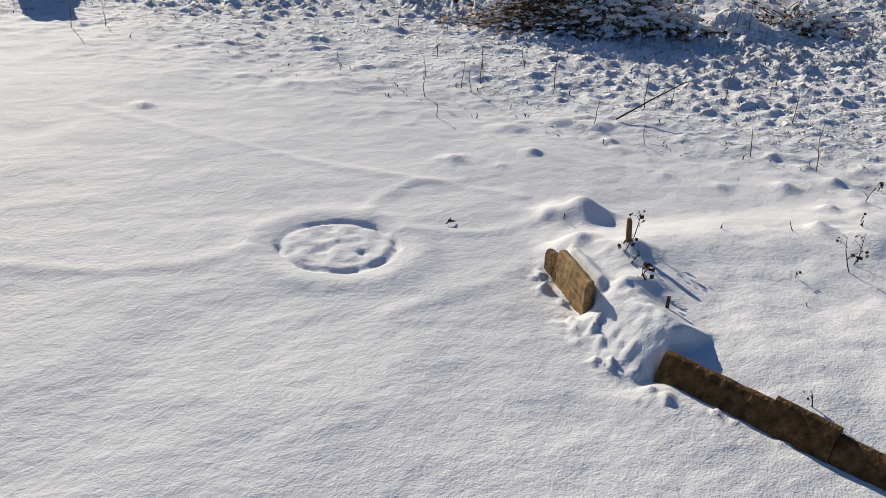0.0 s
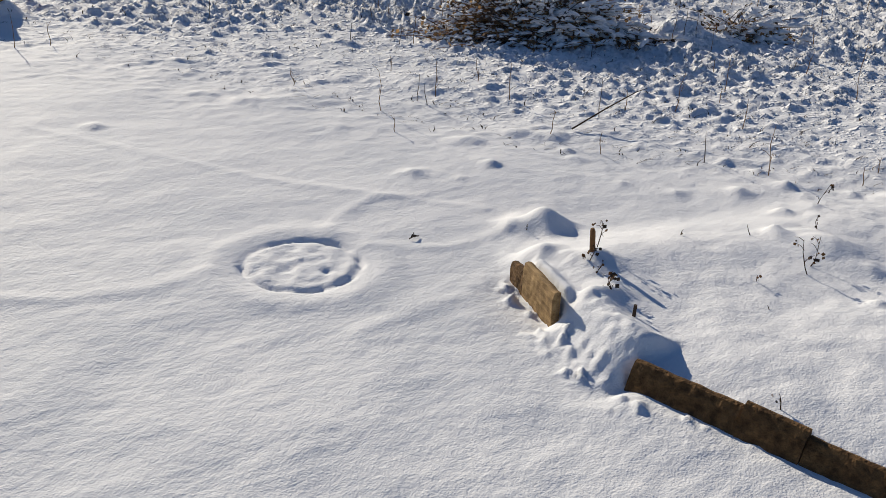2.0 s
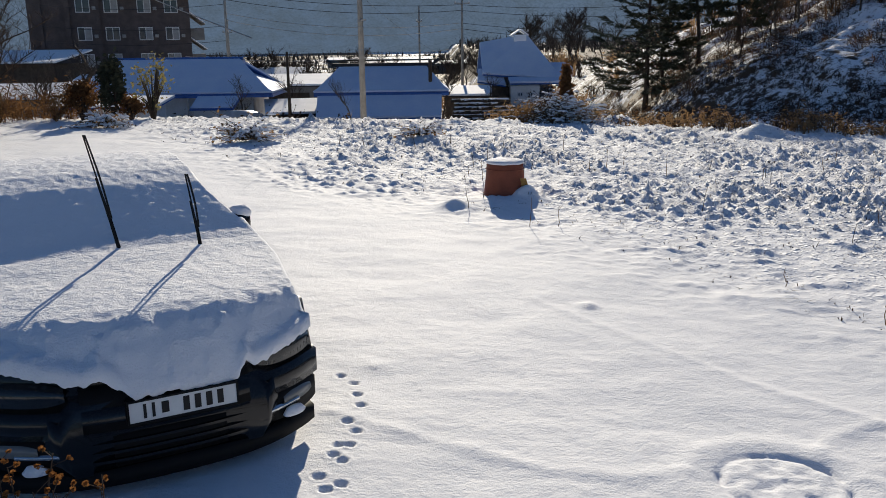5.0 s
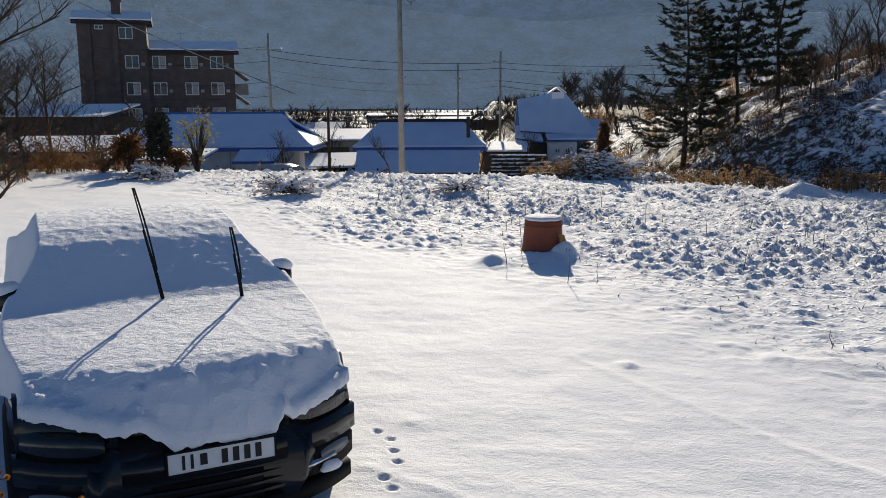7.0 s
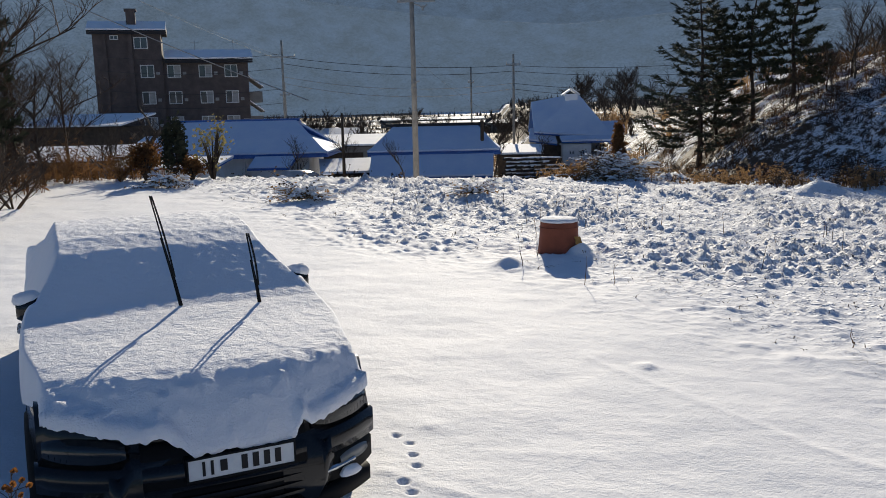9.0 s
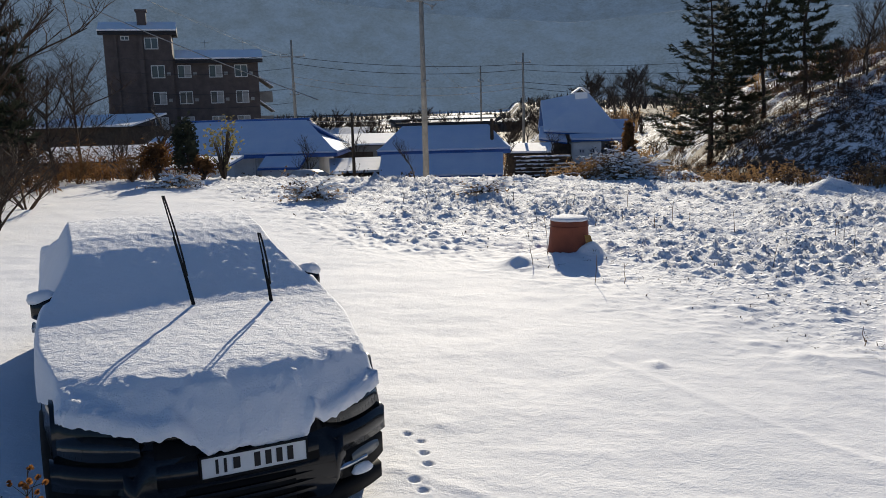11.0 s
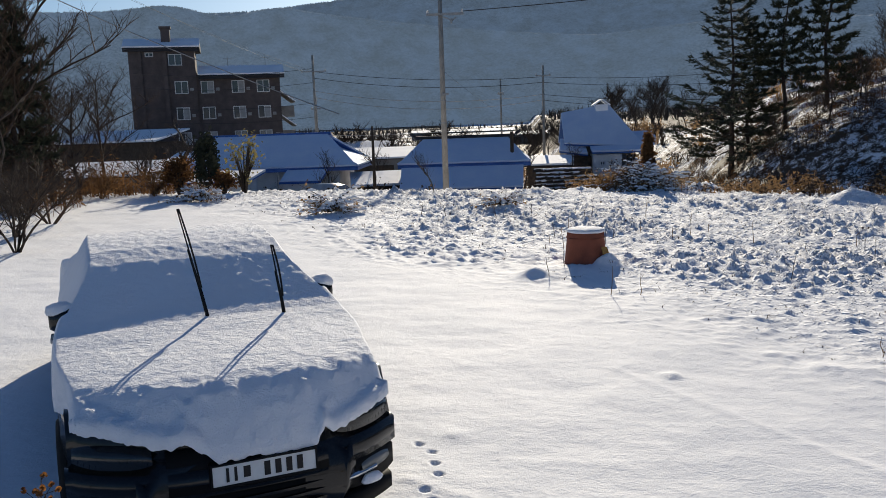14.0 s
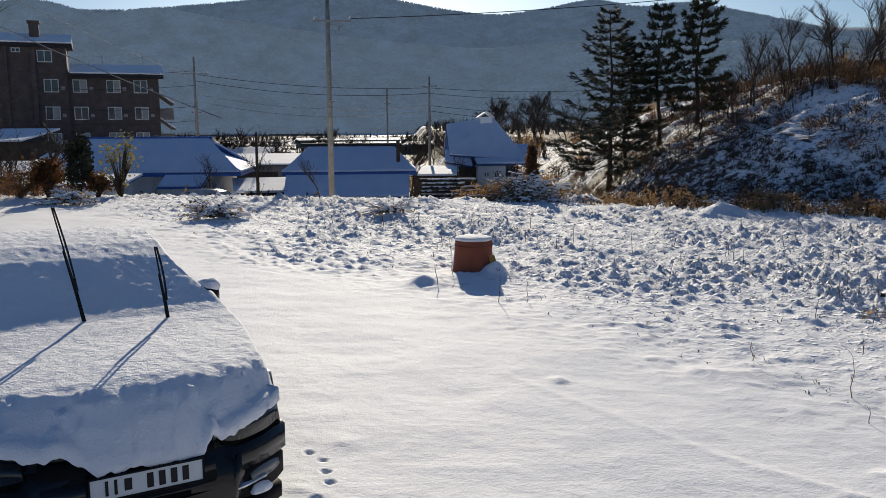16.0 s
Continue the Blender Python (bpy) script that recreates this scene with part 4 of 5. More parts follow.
# ---- poles and cables ----
def utility_pole(label, x, y, z, h, arms, mat=CONCRETE, r=0.16, rz=0):
    t = thing("utility_pole", label, "utility pole", "power line poles", pose(x, y, z, rz=rz))
    s = Shape()
    s.tube([(0, 0, -0.3), (0, 0, h)], [r, r * 0.6], 14)
    part("pole", s, mat, t, soft=True)
    for az_, x0, x1 in arms:
        a = Shape()
        a.box(x0, x1, -0.16, -0.06, az_ - 0.05, az_ + 0.06)
        part("crossarm", a, STEEL, t)
        for k in (x0 + 0.08, x1 - 0.08):
            i = Shape()
            i.lathe([(0.0, az_ + 0.06), (0.05, az_ + 0.06), (0.07, az_ + 0.12), (0.04, az_ + 0.15), (0.06, az_ + 0.2), (0.0, az_ + 0.24)], 8, (k, -0.1))
            part("insulator", i, FRAME_WHITE, t)
    return t


main_pole = utility_pole("tall tapered concrete utility pole at the field's far side", -3.42, 43.0, -3.0, 11.46, ((10.17, -0.70, 1.15),), r=0.17)
fit_ = Shape()
fit_.tube([(0.12, -0.08, 10.05), (0.4, -0.2, 9.95), (0.55, -0.16, 9.8), (0.75, -0.12, 10.0)], 0.025, 5)
fit_.lathe([(0.0, 9.72), (0.05, 9.72), (0.05, 9.95), (0.0, 9.95)], 8, (0.55, -0.16))
part("switch_bracket", fit_, STEEL, main_pole)
arm_ = Shape()
arm_.box(-0.02, 0.3, -0.2, -0.12, 6.3, 6.38)
part("cable_bracket", arm_, STEEL, main_pole)
for z in (6.0, 6.25, 4.9):
    bands = Shape()
    bands.lathe([(0.12, z), (0.15, z), (0.15, z + 0.06), (0.12, z + 0.06)], 12)
    part("clamp_band", bands, STEEL, main_pole)
utility_pole("slim concrete pole with a crossarm beside the apartments", -18.76, 79.36, -4.34, 12.7, ((11.2, -1.1, 1.2),), r=0.16, rz=10)
utility_pole("distant concrete pole above the roofs", 2.53, 79.93, -4.29, 10.9, ((10.0, -0.7, 0.7),), r=0.15)
utility_pole("distant bare pole above the roofs", -1.42, 81.83, -4.38, 10.0, ((8.6, -0.3, 0.3),), r=0.12)
utility_pole("short old wooden pole in the village", -9.45, 56.62, -3.41, 5.2, (), SHADE_WOOD, 0.13)
utility_pole("distant pole behind the balconies", -20.58, 87.3, -4.66, 9.5, ((8.2, -0.5, 0.5),), r=0.13)
utility_pole("distant pole by the gable house", 10.29, 100.13, -5.06, 9.0, ((8.5, -0.4, 0.4),), r=0.13)


def cable(label, a, b, sag, r=0.012, mat=WIRE):
    s = Shape()
    a, b = Vector(a), Vector(b)
    s.tube([a.lerp(b, k / 20) - Vector((0, 0, sag * 4 * (k / 20) * (1 - k / 20))) for k in range(21)], r, 4)
    single("cable", s, mat, label, "cable", "overhead cables")


cable("black overhead cable from the pole", (-2.31, 43.12, 7.31), (32.58, 51.33, 11.41), 0.5, 0.02)
cable("pale overhead cable to the apartments", (-34.67, 59.58, 12.65), (-11.89, 57.8, 2.69), 0.3, 0.035, WIRE_LIGHT)
for dx in (0.0, 0.9):
    cable("thin pale cable above the apartments", (-28.7 - dx, 60.6, 12.2 + 0.3 * dx), (-18.76 - 0.9 + dx, 79.3, 6.9), 0.3, 0.009, WIRE)
for k, (z, dz) in enumerate(((9.2, 8.6), (8.6, 8.1), (7.4, 7.0), (6.8, 6.5))):
    cable("sunlit aluminium cable between poles", (-18.9, 80, z - 2.3), (2.4, 80, dz - 3), 0.5 + 0.15 * k, 0.022, WIRE_LIGHT if k > 1 else WIRE)
    cable("dark cable running over the village", (2.4, 80, dz - 3), (28, 84, z - 3 - 0.5 * k), 0.6, 0.02)
    cable("dark cable beside the apartments", (-18.9, 80, z - 2 - k * 0.7), (-42, 92, z - 1 - k * 0.9), 0.5, 0.018)
cable("pale service cable to a house", (-3.4, 42.98, 4.51), (0.8, 62.09, 1.27), 0.25, 0.007, WIRE)
cable("pale service cable across the village", (2.51, 80.18, 1.86), (-22.13, 77.49, 1.38), 0.8, 0.02, WIRE_LIGHT)

# ---- trees of the village and the left thicket ----
for k, (x, y, h) in enumerate(((-23.69, 117.22, 9.00), (-17.3, 121.39, 8.70), (-11.8, 121.54, 8.10), (-6.41, 125.68, 8.10), (0.48, 129.87, 9.30), (6.93, 132.04, 7.80), (13.53, 128.22, 7.80), (-28.24, 119.09, 7.50), (18.75, 120.36, 7.50))):
    bare_tree(pose(x, y, hz(x, y) + 0.0, rz=k * 61), "round-headed leafless tree beyond the roofs", h, 70 + k % 3, BARK, BARK, group="leafless trees in the village", levels=4, kids=11, up=0.45, spread=0.62, low=0.2, trunk=0.034)
bare_tree(pose(-2.2, 25.55, gz(-2.2, 25.55)), "small bare tree before the low house", 1.67, 81, BARK_GREY, BARK, levels=4, kids=5, spread=0.4, up=0.7, low=0.15, trunk=0.014)
bare_tree(pose(-10.38, 24.27, gz(-10.38, 24.27), rz=20), "gnarled leaning bare tree", 2.8, 82, BARK_GREY, BARK_GREY, levels=4, kids=5, lean=0.55, spread=0.7, low=0.35, trunk=0.035)
for k, (x, y, h, s_) in enumerate(((-10.91, 18.42, 6.4, 83), (-11.69, 20.13, 6.63, 84), (-10.66, 16.19, 5.44, 85), (-12.16, 22.13, 4.67, 86), (-13.06, 18.5, 5.99, 87))):
    bare_tree(pose(x, y, gz(x, y), rz=k * 50), "tall dark leafless tree in the thicket", h, s_, BARK if k % 2 else BARK_GREY, STALK_DARK, group="thicket trees", levels=4, kids=8, spread=0.55, low=0.2, up=0.45, trunk=0.014)
for k, (x, y, h) in enumerate(((-11.28, 19.21, 5.89), (-13.03, 20.76, 6.14))):
    pine(pose(x, y, gz(x, y)), h, 30 + k, "shaggy brownish conifer in the thicket", base=0.22, spread=0.2, group="thicket trees")


def shrub(label, x, y, h, seed, n=7, mat=BARK, snow=True):
    t = thing("shrub", label, "shrub", "bare shrubs", pose(x, y, gz(x, y)))
    r2 = random.Random(seed)
    st, tw = Shape(), Shape()
    for k in range(n):
        a = r2.uniform(0, 6.28)
        w, tws = bare_tree_shapes(h * r2.uniform(0.7, 1.1), seed * 10 + k, spread=0.6, levels=4, lean=r2.uniform(0.2, 0.9), trunk=0.012, kids=5, low=0.25, up=0.25)
        m = Matrix.Rotation(a, 4, "Z")
        for dst, src in ((st, w), (tw, tws)):
            o = len(dst.v)
            dst.v += [tuple(m @ Vector(v)) for v in src.v]
            dst.f += [tuple(i + o for i in f) for f in src.f]
    tagged(part("limb", st, mat, t, soft=True), kind="stuff")
    tagged(part("crown", tw, mat, t), kind="stuff")
    return t


shrub("many-stemmed bare shrub with snow on its branches", -7.88, 13.6, 1.97, 3, 6)
shrub("tangled bare shrub beside the path", -8.97, 15.26, 2.1, 4, 6)
shrub("tangled bare shrub beside the path", -9.49, 17.42, 1.96, 5, 6, STALK_DARK)
shrub("brown bare shrub at the path's end", -9.89, 23.49, 1.23, 6, 6, STALK)
shrub("brown bare shrub at the path's end", -11.11, 22.81, 1.37, 7, 6, STALK)
shrub("leafless bush before the white house", -8.36, 24.73, 0.858, 8, 6, STALK)


def leafy(label, x, y, h, w, seed, mat, n=900, size=0.09, name="shrub"):
    """A bush of many small leaves round a few stems."""
    t = thing(name, label, "shrub", "", pose(x, y, gz(x, y)))
    r2 = random.Random(seed)
    st, lv = Shape(), Shape()
    tips = []
    for k in range(16):
        a, u = r2.uniform(0, 6.28), r2.uniform(0.35, 1.0)
        tip = Vector((math.cos(a) * w * 0.8 * (1 - 0.55 * u), math.sin(a) * w * 0.8 * (1 - 0.55 * u), h * u))
        st.tube([(0, 0, -0.05), tip * 0.5 + Vector((0, 0, h * 0.1)), tip], [0.045, 0.025, 0.008], 4)
        tips.append(tip)
    for _ in range(n):
        q = r2.choice(tips) + Vector((r2.gauss(0, w * 0.22), r2.gauss(0, w * 0.22), r2.gauss(0, h * 0.10)))
        a = Vector((r2.gauss(0, 1), r2.gauss(0, 1), r2.gauss(0, 1))).normalized() * size * r2.uniform(0.6, 1.4)
        b = a.orthogonal() * 0.55
        lv.face(q - a, q + b, q + a, q - b)
    part("limb", st, BARK, t)
    tagged(part("foliage", lv, mat, t), kind="stuff")


leafy("dark green evergreen bush with snow", -8.64, 24.3, 1.55, 0.36, 11, NEEDLE, 2600, 0.045)
leafy("small tree with yellowing leaves", -7.73, 24.8, 1.6, 0.62, 12, LEAF_YELLOW, 280, 0.05)
leafy("rust-brown bush at the field edge", -9.43, 24.09, 0.95, 0.5, 13, LEAF_DRY, 1500, 0.04)
leafy("rust-brown bush at the field edge", -8.18, 24.3, 0.6, 0.35, 14, LEAF_DRY, 900, 0.04)
leafy("dense dark evergreen hedge bush beside the lane", 19.38, 12.37, 1.68, 1.09, 15, NEEDLE, 5200, 0.07)
leafy("tall plume of golden dry reed", 4.2, 26.62, 1.56, 0.202, 16, LEAF_DRY, 1100, 0.08)
bare_tree(pose(20.05, 10.97, gz(20.05, 10.97)), "pale bare tree with arching boughs", 2.76, 88, BARK_GREY, BARK_GREY, levels=3, kids=4, spread=0.8, low=0.1, up=0.2, trunk=0.03)
shed("shed", "dark timber shed at the field's corner", 22.09, 9.39, 2.6, 2.2, 1.5, 0.2, SHADE_WOOD, 60)

# dense thicket at the left of the path
for k, (x, y, h) in enumerate(((-13.4, 20.0, 6.0), (-12.2, 18.2, 5.2), (-14.6, 24.0, 6.2), (-11.6, 22.6, 4.2), (-13.0, 16.4, 5.6), (-15.2, 19.2, 6.5), (-16.8, 24.0, 6.0), (-12.4, 25.6, 4.6), (-11.0, 19.4, 3.6))):
    bare_tree(pose(x, y, gz(x, y), rz=k * 67), "dark leafless tree crowded in the thicket", h, 120 + k % 4, BARK if k % 2 else BARK_GREY, STALK_DARK, group="thicket trees", levels=4, kids=9, spread=0.6, low=0.12, up=0.4, trunk=0.013)
s = Shape()
spots = np.array(list(along([(-17, 21.5), (-13, 23.5), (-9.6, 24.6)], 0.05, rnd, 0.7)) + list(along([(-13.5, 15), (-12, 19), (-12.5, 22)], 0.06, rnd, 0.9)))
for (x, y), z in zip(spots.tolist(), ground_height(spots[:, 0], spots[:, 1])[0].tolist()):
    stems(s, x, y, z, 6, rnd.uniform(0.5, 1.5), 0.5, rnd, 0.008, 0.5, 4.0)
single("brush", s, LEAF_DRY, "rust-brown brush under the thicket trees", "brush", kind="stuff")

# bushes and clutter between the houses
s, s2 = Shape(), Shape()
spots = np.random.RandomState(11).uniform((-34, 47), (32, 122), (1400, 2))
spots = spots[fbm(spots[:, 0] * 0.13, spots[:, 1] * 0.13, 2, 15) > -0.02]
for k, ((x, y), z) in enumerate(zip(spots.tolist(), ground_height(spots[:, 0], spots[:, 1], False)[0].tolist())):
    stems(s if k % 2 else s2, x, y, z, 16, rnd.uniform(0.7, 2.2), 1.1, rnd, 0.03, 0.5, 2.0)
single("brush", s, STALK_DARK, "dark bare bushes between the village houses", "brush", kind="stuff")
single("brush", s2, STALK, "brown dry bushes between the village houses", "brush", kind="stuff")
for k, (x, y, h) in enumerate(((-13.0, 57, 4.2), (-10.5, 66, 5.0), (0.6, 70, 5.0), (4.5, 66, 4.2), (-26, 58, 5.5), (-29, 62, 6), (-24, 54, 5), (-15, 96, 7), (-6, 100, 6.5), (3, 96, 6.5), (13.5, 99, 6), (16.5, 104, 6.5), (19, 99, 5.5), (21.5, 106, 6.5), (15, 112, 7), (24, 101, 6), (12.2, 90, 4.5), (18.2, 111, 7), (27, 108, 6.5))):
    bare_tree(pose(x, y, hz(x, y), rz=k * 41), "leafless garden tree between the houses", h, 140 + k % 3, BARK, BARK, group="leafless trees in the village", levels=4, kids=6, up=0.5, spread=0.5, low=0.2, trunk=0.016)
# belts of far trees on the valley floor
s = Shape()
for y0, step in ((205, 1.5), (255, 1.5), (310, 1.5), (390, 1.7), (480, 2.0)):
    x = -0.75 * y0
    while x < 0.42 * y0:
        if perlin(np.array(x * 0.03), np.array(y0 * 1.7)) > -0.12:
            stems(s, x, y0 + rnd.gauss(0, 5), hz(x, y0), 12, rnd.uniform(1.2, 3.6) * (1 + y0 / 450), 3.4, rnd, 0.05 + y0 * 0.0003, 0.5, 1.0)
        x += step * rnd.uniform(0.4, 1.6)
single("tree_belt", s, BARK_GREY, "belts of bare trees on the valley floor", "trees", kind="stuff")
leafy("tall dense brown-leaved tree in the thicket", -13.6, 19.0, 4.6, 1.5, 21, STALK_DARK, 6500, 0.055)
leafy("tall dense brown-leaved tree in the thicket", -14.6, 22.4, 4.4, 1.5, 22, LEAF_DRY, 5000, 0.05)
leafy("dense brown bush at the thicket's side", -11.8, 20.6, 1.7, 0.9, 23, STALK_DARK, 3000, 0.045)

# ---- parked car ----
CAR = pose(-1.0, 4.565, -0.065, rz=28.5)


def nose(v):
    return 0.30 * (abs(v) / 0.86) ** 2.8


def body_half(u):
    if u < 0.9:
        return 0.50 + 0.41 * (1 - (1 - u / 0.9) ** 2.2)
    return 0.91 - (0.16 * ((u - 4.2) / 0.45) ** 2 if u > 4.2 else 0)


def hood_z(u):
    return float(np.interp(u, [0, 0.08, 0.3, 0.6, 1.0, 1.35, 4.1, 4.3, 4.65], [0.60, 0.66, 0.75, 0.84, 0.91, 0.96, 0.98, 0.98, 0.80]))


def build_car():
    t = thing("car", "black sedan parked in the yard, buried under fresh snow", "car", m=CAR)
    us = [0, 0.03, 0.08, 0.15, 0.25, 0.35, 0.5, 0.7, 0.9, 1.1, 1.35, 1.8, 2.4, 3.0, 3.6, 4.1, 4.3, 4.5, 4.62, 4.65]
    rows = []
    for u in us:
        w, top = body_half(u), hood_z(u)
        low = 0.20 if u > 0.1 else 0.24
        half = [(0.90, low), (0.97, low + 0.07), (1.0, 0.40), (0.995, min(0.56, top - 0.08)), (0.96, top - 0.10), (0.84, top - 0.03), (0.5, top), (0.0, top + 0.015)]
        rows.append([(-w * a, u, z) for a, z in half] + [(w * a, u, z) for a, z in half[-2::-1]])
    s = Shape()
    s.grid(rows)
    s.face(*rows[0][::-1])
    s.face(*rows[-1])
    s.face(*[r[0] for r in rows], *[r[-1] for r in rows[::-1]])
    body = part("body", s, PAINT, t, "glossy black bodywork", soft=True)
    # wheel arches cut through the sides
    cut = Shape()
    for u in (0.90, 3.62):
        for side in (-1, 1):
            cut.tube([(side * 0.60, u, 0.31), (side * 1.1, u, 0.31)], 0.375, 28)
    cutter = new("cutter", cut.mesh("cutter", PLASTIC))
    cutter.matrix_world = CAR
    mod = body.modifiers.new("arch", "BOOLEAN")
    mod.object, mod.operation, mod.solver = cutter, "DIFFERENCE", "EXACT"
    bpy.context.view_layer.update()
    done = bpy.data.meshes.new_from_object(body.evaluated_get(bpy.context.evaluated_depsgraph_get()))
    body.modifiers.clear()
    body.data = done
    bpy.data.objects.remove(cutter)
    # cabin
    cab = Shape()
    rows = []
    for u, z in ((1.30, 0.95), (1.6, 1.07), (2.0, 1.23), (2.3, 1.295), (2.8, 1.31), (3.3, 1.285), (3.7, 1.18), (4.15, 0.99)):
        f = (z - 0.93) / 0.47
        tw, bw = 0.80 - 0.22 * f, 0.82
        half = [(bw, 0.92), ((bw + tw) / 2 + 0.02, 0.92 + (z - 0.95) * 0.5), (tw + 0.02, z - 0.03 * f - 0.005), (tw * 0.6, z + 0.005), (0, z + 0.015)]
        rows.append([(-a, u, b) for a, b in half] + [(a, u, b) for a, b in half[-2::-1]])
    cab.grid(rows)
    part("cabin", cab, DARKGLASS, t, "dark glass and roof of the cabin", soft=True)
    for side in (-1, 1):
        sl = Shape()
        sl.box(side * 0.875 - 0.03, side * 0.875 + 0.03, 1.3, 3.25, 0.17, 0.25)
        part("sill", sl, PLASTIC, t, "black plastic sill", bevel=0.01)
        for u in (2.25, 3.1):
            hd = Shape()
            hd.box(side * 0.935 - 0.012, side * 0.935 + 0.012, u - 0.1, u + 0.1, 0.79, 0.82)
            part("door_handle", hd, CHROME, t, bevel=0.004)
        for u in (0.90, 3.62):
            wh = Shape()
            c = side * 0.80
            prof = [(0.20, -0.09), (0.30, -0.105), (0.325, -0.08), (0.332, 0.0), (0.325, 0.08), (0.30, 0.105), (0.215, 0.095)]
            n = len(prof)
            for r_, x_ in prof:
                wh.v += [(c + x_ * side, u + r_ * math.cos(2 * math.pi * k / 36), 0.332 + r_ * math.sin(2 * math.pi * k / 36)) for k in range(36)]
            for a in range(n - 1):
                for k in range(36):
                    wh.f.append((a * 36 + k, a * 36 + (k + 1) % 36, (a + 1) * 36 + (k + 1) % 36, (a + 1) * 36 + k))
            wheel = part("wheel", wh, RUBBER, t, "black tyre on a multi-spoke alloy rim", soft=True)
            rim = Shape()
            face = c + 0.075 * side
            ring = [(face, u + 0.212 * math.cos(a), 0.332 + 0.212 * math.sin(a)) for a in np.linspace(0, 2 * math.pi, 33)]
            rim.tube(ring, 0.014, 5, cap=False)
            for k in range(10):
                a = 2 * math.pi * k / 10
                rim.tube([(face + 0.005 * side, u + 0.03 * math.cos(a), 0.332 + 0.03 * math.sin(a)), (face, u + 0.21 * math.cos(a + 0.08), 0.332 + 0.21 * math.sin(a + 0.08))], [0.016, 0.012], 5)
            rim.tube([(face - 0.02 * side, u, 0.332), (face + 0.015 * side, u, 0.332)], 0.05, 14)
            part("rim", rim, ALLOY, wheel, "silver spoked rim", soft=True)
            hub = Shape()
            hub.tube([(c - 0.06 * side, u, 0.332), (c + 0.03 * side, u, 0.332)], 0.205, 24)
            part("brake_disc", hub, PLASTIC, wheel)
    # front: grille, lamps, plate
    def bent(v0, v1, z0, z1, push, n=14, lean=0.0, cut_=0.0):
        sh = Shape()
        top, low = [], []
        for k in range(n + 1):
            v = v0 + (v1 - v0) * k / n
            e = 1 - cut_ * abs(2 * k / n - 1) ** 3
            zm = (z0 + z1) / 2
            low.append((v, nose(v) - push, zm + (z0 - zm) * e))
            top.append((v, nose(v) - push + lean, zm + (z1 - zm) * e + 0.0))
        back = [(p[0], p[1] + 0.09, p[2]) for p in low]
        backt = [(p[0], p[1] + 0.09, p[2]) for p in top]
        sh.grid([back, low, top, backt])
        return sh

    part("bonnet_edge", bent(-0.84, 0.84, 0.56, 0.83, 0.008, 30, 0.13), PAINT, t, "gloss black bonnet edge under the snow", soft=True)
    part("bumper", bent(-0.86, 0.86, 0.44, 0.57, 0.035, 30), PAINT, t, "gloss black bumper", soft=True)
    part("bumper_lip", bent(-0.82, 0.82, 0.17, 0.25, 0.03, 30), PLASTIC, t, "black plastic lip", soft=True)
    part("lower_grille", bent(-0.46, 0.46, 0.26, 0.42, 0.012, 20), PLASTIC, t, "black lower air intake", soft=True)
    for z in (0.29, 0.335, 0.38):
        part("grille_bar", bent(-0.44, 0.44, z, z + 0.014, 0.03, 20), PAINT, t)
    part("grille", bent(-0.40, 0.40, 0.46, 0.66, 0.045, 20, 0.05), PLASTIC, t, "black radiator grille", soft=True)
    for side in (-1, 1):
        a, b = sorted((side * 0.46, side * 0.82))
        part("headlight", bent(a, b, 0.60, 0.70, 0.022, 14, 0.05, 0.5), DARKGLASS, t, "dark headlight lens under snow", soft=True)
        pocket = part("fog_lamp_pocket", bent(*sorted((side * 0.47, side * 0.84)), 0.28, 0.44, 0.025, 14, 0.0, 0.3), PLASTIC, t, "black fog lamp recess", soft=True)
        part("fog_lamp", bent(*sorted((side * 0.60, side * 0.80)), 0.355, 0.415, 0.045, 10, 0.02, 0.6), LENS, pocket, "clear slim fog lamp", soft=True)
        part("chrome_strip", bent(*sorted((side * 0.50, side * 0.70)), 0.350, 0.366, 0.050, 10), CHROME, pocket, "thin chrome strip", soft=True)
        m = Shape()
        prof = []
        for k in range(9):
            f = k / 8
            prof.append((side * (0.76 + 0.16 * f), 1.66 + 0.03 * f, 0.045 + 0.045 * math.sin(math.pi * (0.15 + 0.75 * f))))
        n0 = len(m.v)
        for x_, y_, r_ in prof:
            m.v += [(x_, y_ + 0.8 * r_ * math.cos(q), 1.05 + r_ * math.sin(q)) for q in np.linspace(0, 2 * math.pi, 13)[:-1]]
        for k in range(8):
            for j in range(12):
                m.f.append((n0 + k * 12 + j, n0 + k * 12 + (j + 1) % 12, n0 + (k + 1) * 12 + (j + 1) % 12, n0 + (k + 1) * 12 + j))
        m.f.append(tuple(n0 + j for j in range(12)))
        m.f.append(tuple(n0 + 96 + j for j in range(12)))
        part("side_mirror", m, PAINT, t, "black door mirror", soft=True)
    pl = Shape()
    pl.box(-0.20, 0.32, -0.062, -0.052, 0.485, 0.595)
    plate = part("number_plate", pl, PLATE, t, "white number plate with a dark rim and dark bars", bevel=0.004)
    rim = Shape()
    for x0, x1, z0, z1 in ((-0.205, 0.325, 0.592, 0.60), (-0.205, 0.325, 0.48, 0.488), (-0.205, -0.197, 0.488, 0.592), (0.317, 0.325, 0.488, 0.592)):
        rim.box(x0, x1, -0.068, -0.05, z0, z1)
    part("plate_rim", rim, PLASTIC, plate)
    hd = Shape()
    hd.box(-0.21, 0.33, -0.05, 0.06, 0.475, 0.60)
    part("plate_holder", hd, PLASTIC, t, bevel=0.005)
